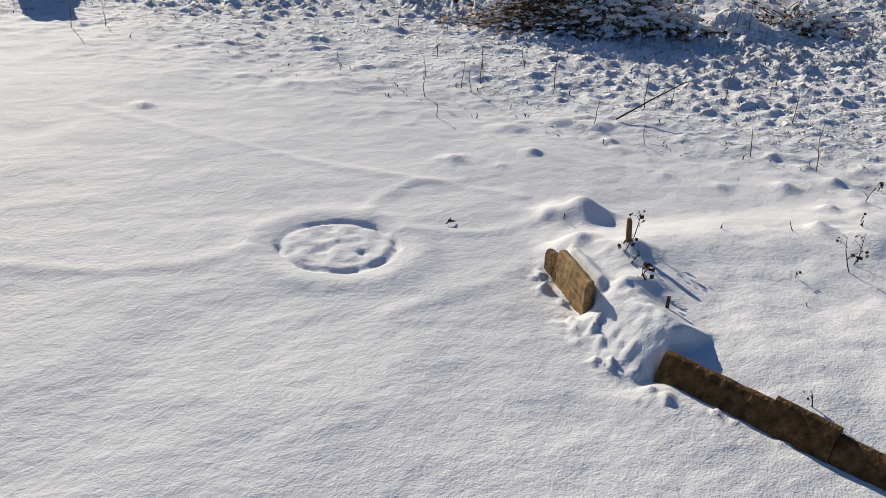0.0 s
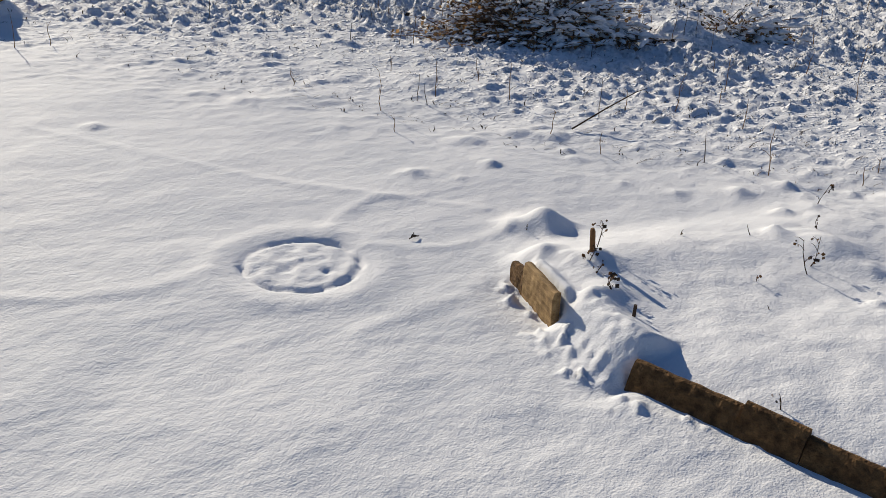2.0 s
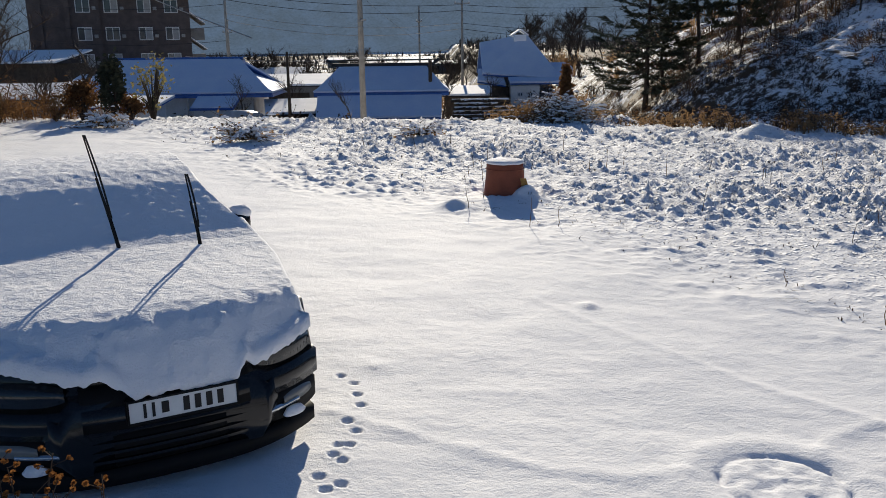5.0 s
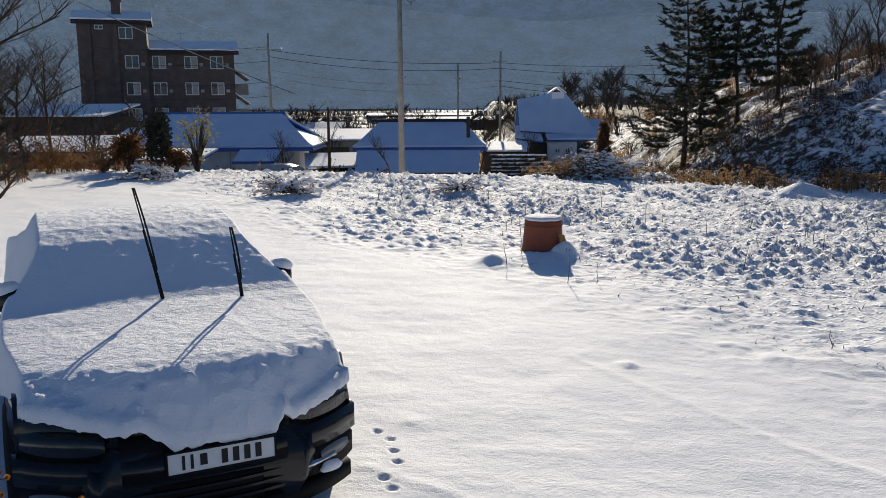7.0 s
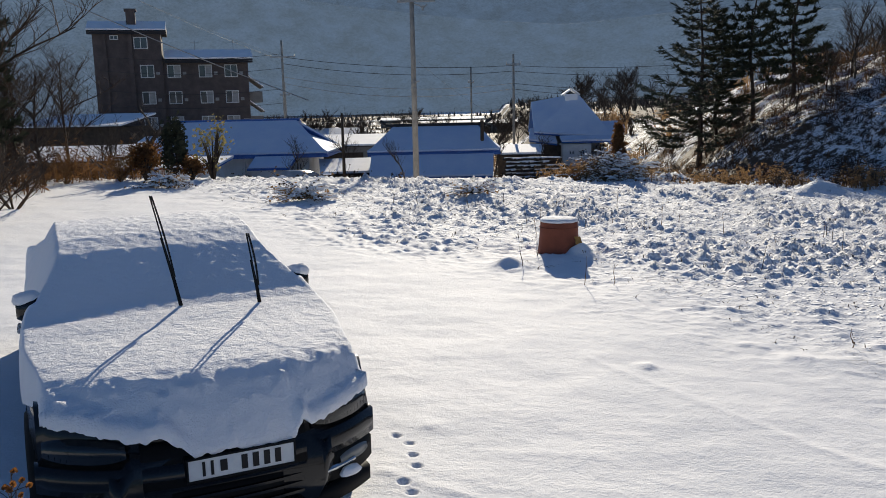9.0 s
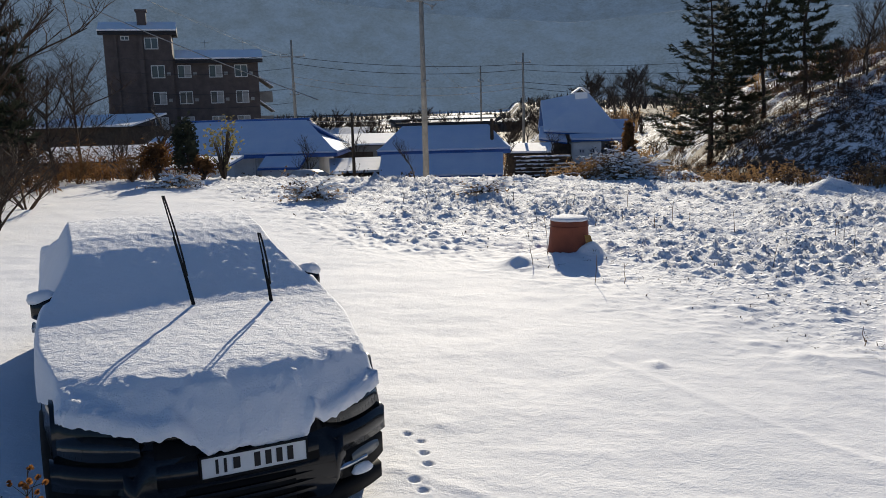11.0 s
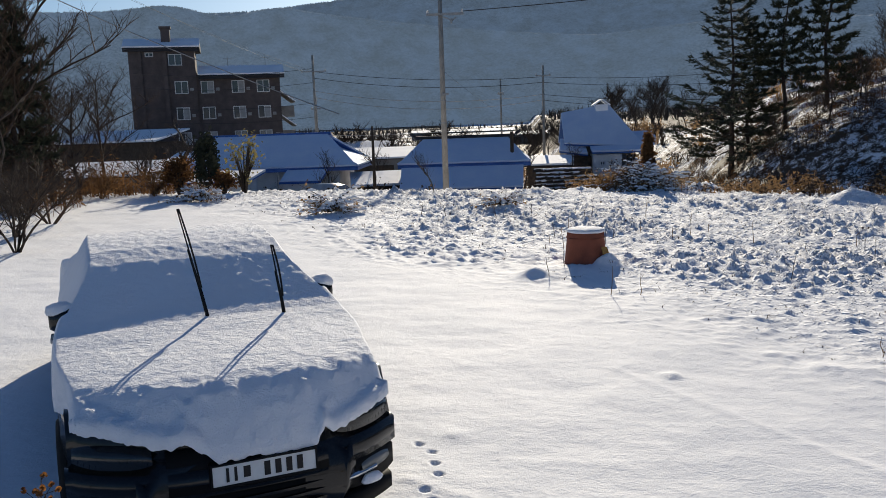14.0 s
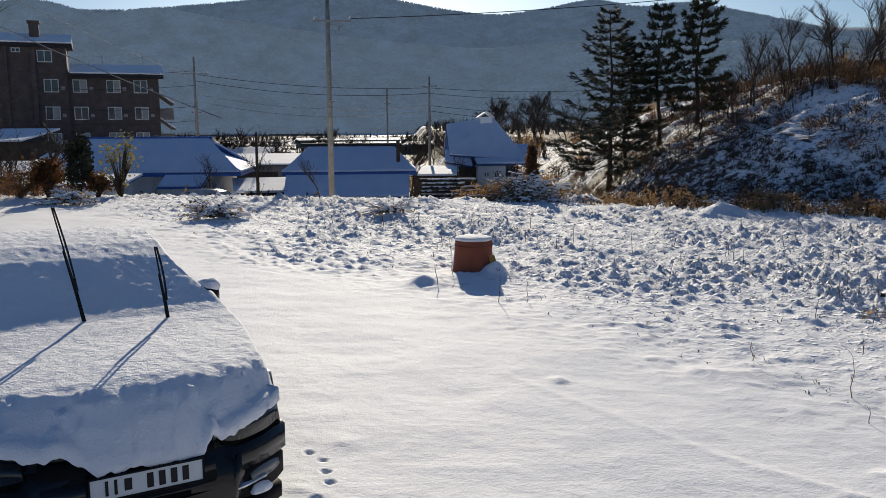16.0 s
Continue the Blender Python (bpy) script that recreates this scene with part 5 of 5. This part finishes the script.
    for x, w, z0, z1 in ((-0.185, 0.014, 0.505, 0.577), (-0.145, 0.014, 0.505, 0.577), (-0.09, 0.034, 0.515, 0.572), (0.01, 0.030, 0.505, 0.577), (0.065, 0.030, 0.505, 0.577), (0.12, 0.030, 0.505, 0.577), (0.175, 0.030, 0.505, 0.577)):
        br = Shape()
        br.box(x + 0.06 - w / 2, x + 0.06 + w / 2, -0.0655, -0.0615, z0, z1)
        part("dark_bar", br, INK, plate)
    # wipers raised off the glass
    inv = CAR.inverted()
    for a, b in (((-1.603, 5.715, 0.90), (-1.805, 5.807, 1.655)), ((-1.162, 5.871, 0.90), (-1.24, 5.90, 1.40))):
        a, b = inv @ Vector(a), inv @ Vector(b)
        w = Shape()
        w.tube([a, a.lerp(b, 0.3) + Vector((0.004, 0, 0)), a.lerp(b, 0.66)], [0.013, 0.011, 0.007], 5)
        arm = part("wiper", w, PLASTIC, t, "raised black windscreen wiper")
        bl = Shape()
        o = Vector((0.012, -0.02, 0))
        for k in range(8):
            p, q = a.lerp(b, 0.34 + 0.66 * k / 8), a.lerp(b, 0.34 + 0.66 * (k + 1) / 8)
            bl.tube([p + o * (1.0 + 0.6 * math.sin(math.pi * k / 8)), q + o * (1.0 + 0.6 * math.sin(math.pi * (k + 1) / 8))], 0.0075, 4)
        bl.tube([a.lerp(b, 0.34) + o * 0.3, a.lerp(b, 1.0) + o * 0.3], 0.006, 4)
        part("wiper_blade", bl, RUBBER, arm, "black rubber blade")


def snow_profile(u):
    return float(np.interp(u, [0.0, 0.05, 0.13, 0.21, 0.3, 0.5, 0.7, 1.0, 1.3, 1.42, 2.0, 2.25, 2.6, 3.0, 3.3, 3.7, 4.1, 4.3, 4.6], [0.70, 0.775, 0.855, 0.905, 0.925, 0.945, 0.96, 0.98, 1.015, 1.05, 1.30, 1.365, 1.40, 1.40, 1.375, 1.28, 1.10, 1.06, 1.02]))


def snow_hem(v):
    """How far down the snow hangs over the nose."""
    return float(np.interp(v, [-0.86, -0.75, -0.57, -0.38, -0.31, -0.25, -0.18, 0.30, 0.34, 0.39, 0.43, 0.61, 0.78, 0.88], [0.79, 0.785, 0.745, 0.695, 0.715, 0.68, 0.615, 0.59, 0.62, 0.685, 0.64, 0.68, 0.71, 0.74]))


def build_car_snow():
    """The blanket of snow over bonnet, windscreen, roof and boot."""
    cols = np.linspace(-1, 1, 181)
    rows = []
    us = np.concatenate([[-0.045, -0.05, -0.045, -0.03], np.arange(0.0, 4.6, 0.022)])
    zs = np.concatenate([[0.0, 0.02, 0.05, 0.085], np.zeros(len(us) - 4)])
    for i, (u0, dz) in enumerate(zip(us, zs)):
        row = []
        for q in cols:
            side = abs(q)
            cabin = float(smooth(1.25, 2.1, u0) * smooth(4.3, 3.7, u0))
            flat = 0.87 - 0.22 * cabin
            if side <= 0.8:
                v, fall = side / 0.8 * flat, 0.0
            else:
                f = (side - 0.8) / 0.2
                v, fall = flat + (0.915 - flat) * min(1, f * 1.15) ** (0.8 if cabin > 0.3 else 0.6), f
            v *= (1 if q >= 0 else -1) * (0.89 + 0.11 * float(smooth(0.1, 1.0, u0)))
            blend = max(0.0, 1 - max(u0, 0) / 1.2)
            u = u0 + nose(v) * blend
            if i < 4:
                ragged = 0.014 * float(perlin(np.array(q * 16.0), np.array(3.3))) + 0.014 * float(perlin(np.array(q * 37.0), np.array(7.7)))
                z = snow_hem(v) + ragged * (1 - i / 4) + dz * 0.8
            else:
                z = max(snow_profile(u0), snow_hem(v) + 0.065 + 0.3 * min(0.16, u0))
            z += 0.025 * (1 - (v / 0.95) ** 2) * (i > 3)
            base = 0.80 + 0.02 * math.sin(u0 * 5) + 0.07 * float(perlin(np.array(u0 * 3.1), np.array(q * 0.6 + 20))) - 0.10 * float(smooth(0.2, 0.7, u0) * smooth(1.3, 0.8, u0))
            if fall > 0 and i > 3:
                z = z + (min(base, z) - z) * fall ** (1.6 if cabin < 0.3 else 0.95)
            row.append([v, u, z])
        rows.append(row)
    a = np.array(rows)
    bump = fbm(a[..., 0] * 4.5, (a[..., 1] + a[..., 2]) * 4.5, 2, 7) * 0.005 + fbm(a[..., 0] * 13, (a[..., 1] + a[..., 2]) * 13, 3, 8) * 0.0055 * (1 + 0.9 * smooth(1.4, 1.7, a[..., 1]) + 1.9 * smooth(0.35, 0.15, a[..., 1] - 0.3 * np.abs(a[..., 0]) ** 2))
    front = smooth(0.55, 0.1, a[..., 1] - 0.3 * np.abs(a[..., 0]) ** 2)
    a[..., 2] += bump * (0.75 + 0.4 * front)
    a[..., 1] -= np.abs(bump) * front * 1.3
    s = Shape()
    s.grid(a.tolist())
    # turn the rim under, so that the blanket has thickness
    for edge in (a[0], a[-1], a[:, 0], a[:, -1]):
        c = np.array([0, 2.3, 0.75])
        inner = edge + (c - edge) * np.array([0.07, 0.035, 0.0]) + np.array([0, 0, 0.012])
        s.grid([edge.tolist(), inner.tolist()])
    single("snow_blanket", s, SNOW, "thick fresh snow lying over the parked car", "snow", soft=True, m=CAR)
    for side in (-1, 1):
        cap = Shape()
        cap.lathe([(0.0, 0.075), (0.04, 0.07), (0.075, 0.045), (0.085, 0.01), (0.075, -0.02), (0.0, -0.03)], 18)
        cap.v = [(x * 1.25, y * 0.85, z + 0.02 * float(perlin(np.array(x * 20.0), np.array(y * 20.0 + z * 9)))) for x, y, z in cap.v]
        ob = single("snow_clump", cap, SNOW, "cap of snow on a door mirror", "snow", "snow clumps on the car", soft=True, m=CAR @ pose(side * 0.85, 1.68, 1.10) @ Matrix.Scale(0.85, 4))
    for v, z, w in ((0.66, 0.30, 0.075), (-0.62, 0.29, 0.06)):
        cl = Shape()
        cl.lathe([(0.0, 0.035), (0.6, 0.03), (1.0, 0.0), (0.9, -0.015), (0, -0.02)], 14)
        cl.v = [(x * w * (1 + 0.3 * float(perlin(np.array(x * 3.0), np.array(y * 3.0)))), y * 0.03, k) for x, y, k in cl.v]
        single("snow_clump", cl, SNOW, "small clump of snow on the bumper ledge", "snow", "snow clumps on the car", soft=True, m=CAR @ pose(v, nose(v) - 0.045, z, rz=20 * (1 if v > 0 else -1)))


build_car()
build_car_snow()

# ---- upturned tub ----
TX, TY = 1.29, 12.93
tub = thing("tub", "upturned terracotta plastic tub capped with snow", "tub", m=pose(TX, TY, -0.07) @ Matrix.Scale(0.78, 4))
s = Shape()
s.lathe([(0.0, 0.0), (0.405, 0.0), (0.425, 0.02), (0.425, 0.05), (0.40, 0.06), (0.37, 0.32), (0.345, 0.60), (0.345, 0.665), (0.335, 0.69), (0.0, 0.69)], 48)
part("body", s, TERRA, tub, soft=True)
for z in (0.12, 0.58):
    s = Shape()
    s.lathe([(0.396 - 0.075 * (z - 0.06), z), (0.408 - 0.075 * (z - 0.06), z + 0.008), (0.396 - 0.075 * (z - 0.06), z + 0.016)], 48)
    part("rib", s, TERRA, tub, soft=True)
cap = Shape()
cap.lathe([(0.33, 0.685), (0.352, 0.70), (0.35, 0.73), (0.31, 0.75), (0.16, 0.762), (0.0, 0.765)], 40)
cap.v = [(x, y, z + 0.012 * float(perlin(np.array(x * 7.0), np.array(y * 7.0)))) for x, y, z in cap.v]
single("snow_layer", cap, SNOW, "round cap of snow on the tub", "snow", soft=True, m=pose(TX, TY, -0.07) @ Matrix.Scale(0.78, 4))
s = Shape()
s.grid([[(-0.05 + 0.02 * k, 0.0, 0.42 - 0.09 * k), (0.05 + 0.03 * k, -0.02, 0.42 - 0.09 * k)] for k in range(5)])
s.grid([[(-0.05 + 0.02 * k, 0.035, 0.42 - 0.09 * k), (-0.05 + 0.02 * k, 0.0, 0.42 - 0.09 * k)] for k in range(5)])
s.lathe([(0.0, 0.16), (0.07, 0.15), (0.12, 0.08), (0.13, -0.04), (0.0, -0.06)], 16, (0.13, 0.02))
single("broken_lid", s, OCHRE, "ochre broken lid leaning on the tub in snow", "lid", m=pose(TX + 0.24, TY - 0.25, -0.05, rz=10) @ Matrix.Scale(0.78, 4))

# ---- timber and kerb edging of the raised bed ----
def plank(label, a, b, z0, z1, thick, mat, name="board", slant=0.0):
    """A board or kerb stone from a to b with worn top and faces."""
    a, b = Vector((*a, 0)), Vector((*b, 0))
    d = (b - a)
    n = Vector((-d.y, d.x, 0)).normalized() * thick
    s = Shape()
    rows = []
    steps = 40
    for k in range(steps + 1):
        f = k / steps
        p = a + d * f
        top = z0[1] + (z1[1] - z0[1]) * f + 0.007 * float(perlin(np.array(p.y * 14.0), np.array(p.x * 14.0)))
        low = z0[0] + (z1[0] - z0[0]) * f
        row = []
        for g in np.linspace(0, 1, 8):
            j = 0.006 * float(perlin(np.array(p.y * 22.0), np.array(g * 5.0 + a.x))) + (0.008 if 0 < g < 1 else 0)
            row.append(p - n.normalized() * (j + slant * (1 - g)) + Vector((0, 0, low + (top - low) * g)))
        row += [p + n * 0.5 + Vector((0, 0, top + 0.005)), p + n + Vector((0, 0, top)), p + n + Vector((0, 0, low))]
        rows.append(row)
    s.grid(rows)
    s.face(*rows[0])
    s.face(*rows[-1][::-1])
    return single(name, s, mat, label, "board" if name == "board" else "kerb", "edging of the raised bed")


plank("upright weathered board holding back the bed", (2.998, 3.80), (2.903, 3.44), (-0.17, 0.095), (-0.17, 0.105), 0.035, WOOD)
plank("short dark board end beside the upright board", (3.035, 3.96), (2.999, 3.803), (-0.17, 0.02), (-0.17, 0.035), 0.035, KERB)
plank("rough brown kerb board lying under the snow", (2.903, 2.875), (3.040, 2.402), (-0.18, 0.045), (-0.18, 0.045), 0.03, KERB, "kerb", 0.11)
plank("rough brown kerb board standing higher than its neighbours", (3.0408, 2.399), (3.108, 2.152), (-0.18, 0.072), (-0.18, 0.066), 0.03, KERB, "kerb", 0.11)
plank("rough brown kerb board broken at its end", (3.109, 2.149), (3.43, 1.0), (-0.18, 0.040), (-0.18, 0.045), 0.03, KERB, "kerb", 0.11)

# ---- dry stalks in the bed and the field ----
def stalk(label, x, y, h, seed, mat=STALK_DARK, branches=0, lean=0.1, r=0.0035, pods=0):
    rn = random.Random(seed)
    t = thing("dry_stalk", label, "plant", "dry stalks in the snow", pose(x, y, gz(x, y)))
    s = Shape()
    a = rn.uniform(0, 6.28)
    pts = [Vector((math.cos(a) * lean * f * h, math.sin(a) * lean * f * h, -0.03 + h * f)) + Vector((rn.gauss(0, 0.006), rn.gauss(0, 0.006), 0)) for f in (0, 0.3, 0.65, 1)]
    s.tube(pts, [r, r * 0.9, r * 0.7, r * 0.4], 5)
    part("stem", s, mat, t)
    tips = [pts[-1]]
    for k in range(branches):
        b = rn.uniform(0, 6.28)
        p = pts[1].lerp(pts[3], rn.random())
        q = p + Vector((math.cos(b) * h * 0.22, math.sin(b) * h * 0.22, h * rn.uniform(0.05, 0.25)))
        tw = Shape()
        tw.tube([p, p.lerp(q, 0.5) + Vector((0, 0, 0.01)), q], [r * 0.6, r * 0.45, r * 0.3], 4)
        part("twig", tw, mat, t)
        tips.append(q)
    for k in range(pods):
        q = rn.choice(tips) + Vector((rn.gauss(0, 0.012), rn.gauss(0, 0.012), rn.gauss(-0.01, 0.015)))
        lf = Shape()
        w = Vector((rn.gauss(0, 1), rn.gauss(0, 1), rn.gauss(-0.6, 0.6))).normalized() * rn.uniform(0.014, 0.03)
        c = w.orthogonal() * 0.35
        d = w.cross(c).normalized() * 0.004
        lf.face(q, q + w * 0.5 + c, q + w, q + w * 0.5 - c)
        lf.face(q + d, q + w * 0.5 - c + d, q + w + d, q + w * 0.5 + c + d)
        part("withered_leaf", lf, LEAF_DRY if k % 2 else STALK_DARK, t)
    return t


stake = Shape()
stake.tube([(0, 0, -0.1), (-0.012, 0.01, 0.11), (-0.015, 0.012, 0.125)], [0.016, 0.015, 0.010], 7)
single("stake", stake, STALK, "cut brown stem standing in the snow", "stake", m=pose(3.41, 3.74, gz(3.41, 3.74)))
stake = Shape()
stake.tube([(0, 0, -0.1), (0.005, 0, 0.06)], [0.011, 0.009], 6)
single("stake", stake, STALK_DARK, "short cut stem in the snow", "stake", m=pose(3.17, 3.17, gz(3.17, 3.17)))
for k, (x, y, h, br, pods) in enumerate(((3.47, 3.78, 0.16, 4, 9), (3.34, 3.68, 0.13, 4, 9), (3.33, 3.61, 0.10, 3, 6), (3.24, 3.42, 0.10, 3, 8), (3.21, 3.36, 0.10, 4, 7), (4.47, 3.15, 0.24, 4, 8), (4.56, 3.21, 0.2, 3, 6), (4.09, 3.19, 0.08, 1, 4), (4.62, 3.67, 0.09, 0, 0), (4.22, 3.85, 0.08, 0, 1),
                                           (3.18, 2.32, 0.10, 1, 2), (5.47, 3.32, 0.25, 3, 5), (5.09, 3.54, 0.12, 2, 3), (4.79, 2.68, 0.10, 1, 2), (3.88, 2.94, 0.05, 0, 1), (3.47, 4.42, 0.07, 2, 0), (5.63, 3.93, 0.18, 2, 4))):
    stalk("withered stalk with shrivelled leaves" if pods > 3 else "thin dark dry stalk in the snow", x, y, h, 200 + k, branches=br, pods=pods, lean=0.3)
tw = Shape()
tw.tube([(-0.03, 0.0, 0.012), (0.0, 0.0, 0.02), (0.04, 0.01, 0.012)], 0.004, 5)
tw.tube([(0.0, 0.0, 0.02), (0.012, 0.02, 0.035)], 0.003, 5)
tw.face((-0.02, 0.0, 0.02), (0.0, 0.02, 0.028), (0.03, 0.005, 0.02), (0.0, -0.02, 0.022))
single("fallen_twig", tw, STALK_DARK, "small dark twig lying on the snow", "twig", m=pose(2.83, 4.67, gz(2.83, 4.67)))
tw = Shape()
tw.tube([(0, 0, 0.02), (0.35, -0.02, 0.16), (0.62, -0.1, 0.30), (0.70, -0.14, 0.33)], [0.008, 0.007, 0.005, 0.003], 5)
single("fallen_branch", tw, STALK_DARK, "thin dark branch sticking out of the snow", "branch", m=pose(5.22, 6.08, gz(5.22, 6.08)))

rn = random.Random(77)
count = 0
while count < 110:
    r_, a_ = rn.uniform(6.5, 19), radians(rn.uniform(2, 62))
    x, y = r_ * math.sin(a_), r_ * math.cos(a_)
    if float(side_of(FIELD_EDGE, np.array(x), np.array(y))) < 0.4:
        continue
    stalk("thin pale dry grass stem in the field", x, y, rn.uniform(0.15, 0.42), 300 + count, STALK if count % 3 else STALK_DARK, branches=count % 3, lean=0.12, r=0.0028 + 0.0002 * r_)
    count += 1

# short stubble that pokes through the snow of the field
s = Shape()
for _ in range(5200):
    r_, a_ = 6 + 20 * rn.random() ** 1.2, radians(rn.uniform(-22, 64))
    x, y = r_ * math.sin(a_), r_ * math.cos(a_)
    if r_ > 6 and float(side_of(FIELD_EDGE, np.array(x), np.array(y))) > 0.6:
        s.v.append((x, y, 0))
spots = np.array(s.v)
keep = fbm(spots[:, 0] * 0.4, spots[:, 1] * 0.4, 2, 75) > -0.25
spots = spots[keep]
s = Shape()
for (x, y, _), z in zip(spots.tolist(), ground_height(spots[:, 0], spots[:, 1])[0].tolist()):
    stems(s, x, y, z, 3, rn.uniform(0.03, 0.10), 0.08, rn, 0.004 + 0.0002 * y, 0.5)
single("stubble", s, STALK_DARK, "short dry stubble poking through the snow", "stubble", kind="stuff")

# heap of cut weeds under snow
def weed_heap(label, cx, cy, lx, ly, h, turn, n, seed):
    r2 = random.Random(seed)
    t = thing("weed_heap", label, "heap", "heaps of cut weeds", pose(cx, cy, gz(cx, cy), rz=turn))
    st, pale, sn = Shape(), Shape(), Shape()
    for k in range(n):
        u, v = r2.gauss(0, 0.42) * lx, r2.gauss(0, 0.42) * ly
        e = max(0.0, 1 - (u / lx) ** 2 - (v / ly) ** 2)
        z = h * e * r2.random() ** 0.7
        a = r2.gauss(0, 0.7) + (3.14 if r2.random() < 0.5 else 0)
        ln = r2.uniform(0.25, 0.8)
        p = Vector((u, v, z + 0.01))
        q = p + Vector((math.cos(a) * ln, math.sin(a) * ln * 0.8, (r2.uniform(-0.5, 0.35) if u > 0.1 * lx or k % 4 else r2.uniform(0.1, 0.65)) * ln * (0.4 + e)))
        q.z = max(q.z, 0.0)
        mid = p.lerp(q, 0.5) + Vector((0, 0, 0.08 * ln))
        tgt = st if k % 4 else pale
        tgt.tube([p, mid, q], [0.007, 0.006, 0.003], 3, cap=False)
        for _ in range(3):
            c = p.lerp(q, r2.random()) + Vector((r2.gauss(0, 0.03), r2.gauss(0, 0.03), 0.02))
            w = Vector((r2.gauss(0, 1), r2.gauss(0, 1), r2.gauss(0, 0.7))).normalized() * r2.uniform(0.03, 0.08)
            d = w.orthogonal() * 0.4
            tgt.face(c, c + w * 0.5 + d, c + w, c + w * 0.5 - d)
        for f in (0.2, 0.4, 0.6, 0.8):
            if r2.random() < 0.5:
                c = p.lerp(mid, f * 2) if f < 0.5 else mid.lerp(q, f * 2 - 1)
                g = r2.uniform(0.012, 0.032) * (1.25 if u > 0 else 0.8)
                sn.tube([c + Vector((-math.cos(a) * g * 2.5, -math.sin(a) * g * 2.5, g * 0.5)), c + Vector((0, 0, g)), c + Vector((math.cos(a) * g * 2.5, math.sin(a) * g * 2.5, g * 0.5))], [g * 0.5, g, g * 0.5], 5)
    tagged(part("tangle", st, STALK, t), kind="stuff")
    tagged(part("dark_tangle", pale, STALK_DARK, t), kind="stuff")
    tagged(part("snow", sn, SNOW, t, "snow caught on the stalks"), kind="stuff")


weed_heap("heap of cut brown weeds dusted with snow", 7.54, 9.58, 1.25, 0.6, 0.5, -26, 1500, 1)
weed_heap("small tuft of dry weeds with snow", 10.22, 8.6, 0.624, 0.357, 0.196, -26, 160, 2)
weed_heap("brambles and dry weeds at the field's far side", 3.85, 26.17, 1.28, 0.583, 0.641, 0, 700, 3)
weed_heap("dry tuft in the field with snow", -3.83, 19.03, 0.24, 0.14, 0.2, 0, 110, 4)
weed_heap("dry tuft in the field with snow", -8.04, 21.81, 0.28, 0.14, 0.24, 0, 120, 5)
weed_heap("dry tuft in the field with snow", -0.04, 19.99, 0.2, 0.12, 0.1, 0, 50, 6)
for k, (x, y) in enumerate(((0.57, 18.52), (-0.16, 18.23), (-1.26, 18.63), (-1.81, 18.83))):
    stalk("dark broken stalk standing in the field", x, y, 0.28, 500 + k, STALK_DARK, 2, 0.15, 0.009)

# ---- dried flowers beside the car ----
def flower(x, y, h, seed):
    rn2 = random.Random(seed)
    t = thing("dried_flower", "dried brown flower stalk with seed heads before the car", "plant", "dried flowers by the car", pose(x, y, gz(x, y)))
    s = Shape()
    top = Vector((rn2.gauss(0, 0.05), rn2.gauss(0, 0.05), h))
    s.tube([(0, 0, -0.03), top * 0.5 + Vector((0.01, 0, 0)), top], [0.004, 0.0035, 0.002], 5)
    part("stem", s, STALK_DARK, t)
    for k in range(7):
        p = top * rn2.uniform(0.55, 1.0)
        q = p + Vector((rn2.gauss(0, 0.045), rn2.gauss(0, 0.045), rn2.uniform(0.0, 0.07)))
        b = Shape()
        b.tube([p, q], [0.002, 0.0015], 4)
        tw_ = part("branch", b, STALK_DARK, t)
        hd = Shape()
        for _ in range(16):
            w = Vector((rn2.gauss(0, 1), rn2.gauss(0, 1), rn2.gauss(0.2, 0.8))).normalized() * rn2.uniform(0.008, 0.018)
            c = w.orthogonal() * 0.45
            hd.face(q, q + w * 0.6 + c, q + w, q + w * 0.6 - c)
        part("seed_head", hd, FLOWER, tw_, "rust-brown seed head")


for k in range(22):
    f = k / 22
    flower(-1.02 - 1.05 * f + rn.gauss(0, 0.06), 3.62 + 0.15 * f + rn.gauss(0, 0.10), 0.50 + 0.20 * f + rn.gauss(0, 0.05), 900 + k)

# ---- silver car at the village edge ----
def far_car(x, y, z, rz):
    t = thing("car", "silver hatchback parked among the houses", "car", m=pose(x, y, z, rz=rz))
    s = Shape()
    rows = []
    for u, top, w in ((0, 0.62, 0.6), (0.15, 0.78, 0.8), (0.9, 0.92, 0.84), (1.6, 1.3, 0.74), (2.2, 1.46, 0.68), (3.2, 1.44, 0.68), (3.8, 1.1, 0.76), (4.1, 0.7, 0.7)):
        rows.append([(-w, u, 0.25), (-w - 0.03, u, 0.6), (-w * 0.92, u, top - 0.05), (0, u, top), (w * 0.92, u, top - 0.05), (w + 0.03, u, 0.6), (w, u, 0.25)])
    s.grid(rows)
    s.face(*rows[0][::-1])
    s.face(*rows[-1])
    part("body", s, CARWHITE, t, soft=True)
    g = Shape()
    g.face((-0.66, 1.02, 1.0), (0.66, 1.02, 1.0), (0.58, 1.58, 1.31), (-0.58, 1.58, 1.31))
    part("windscreen", g, DARKGLASS, t, "dark windscreen")
    for sx in (-1, 1):
        for u in (0.75, 3.3):
            w = Shape()
            w.tube([(sx * 0.72, u, 0.3), (sx * 0.9, u, 0.3)], 0.3, 20)
            part("wheel", w, RUBBER, t, soft=True)


far_car(-10.08, 54.1, -3.26, 61)
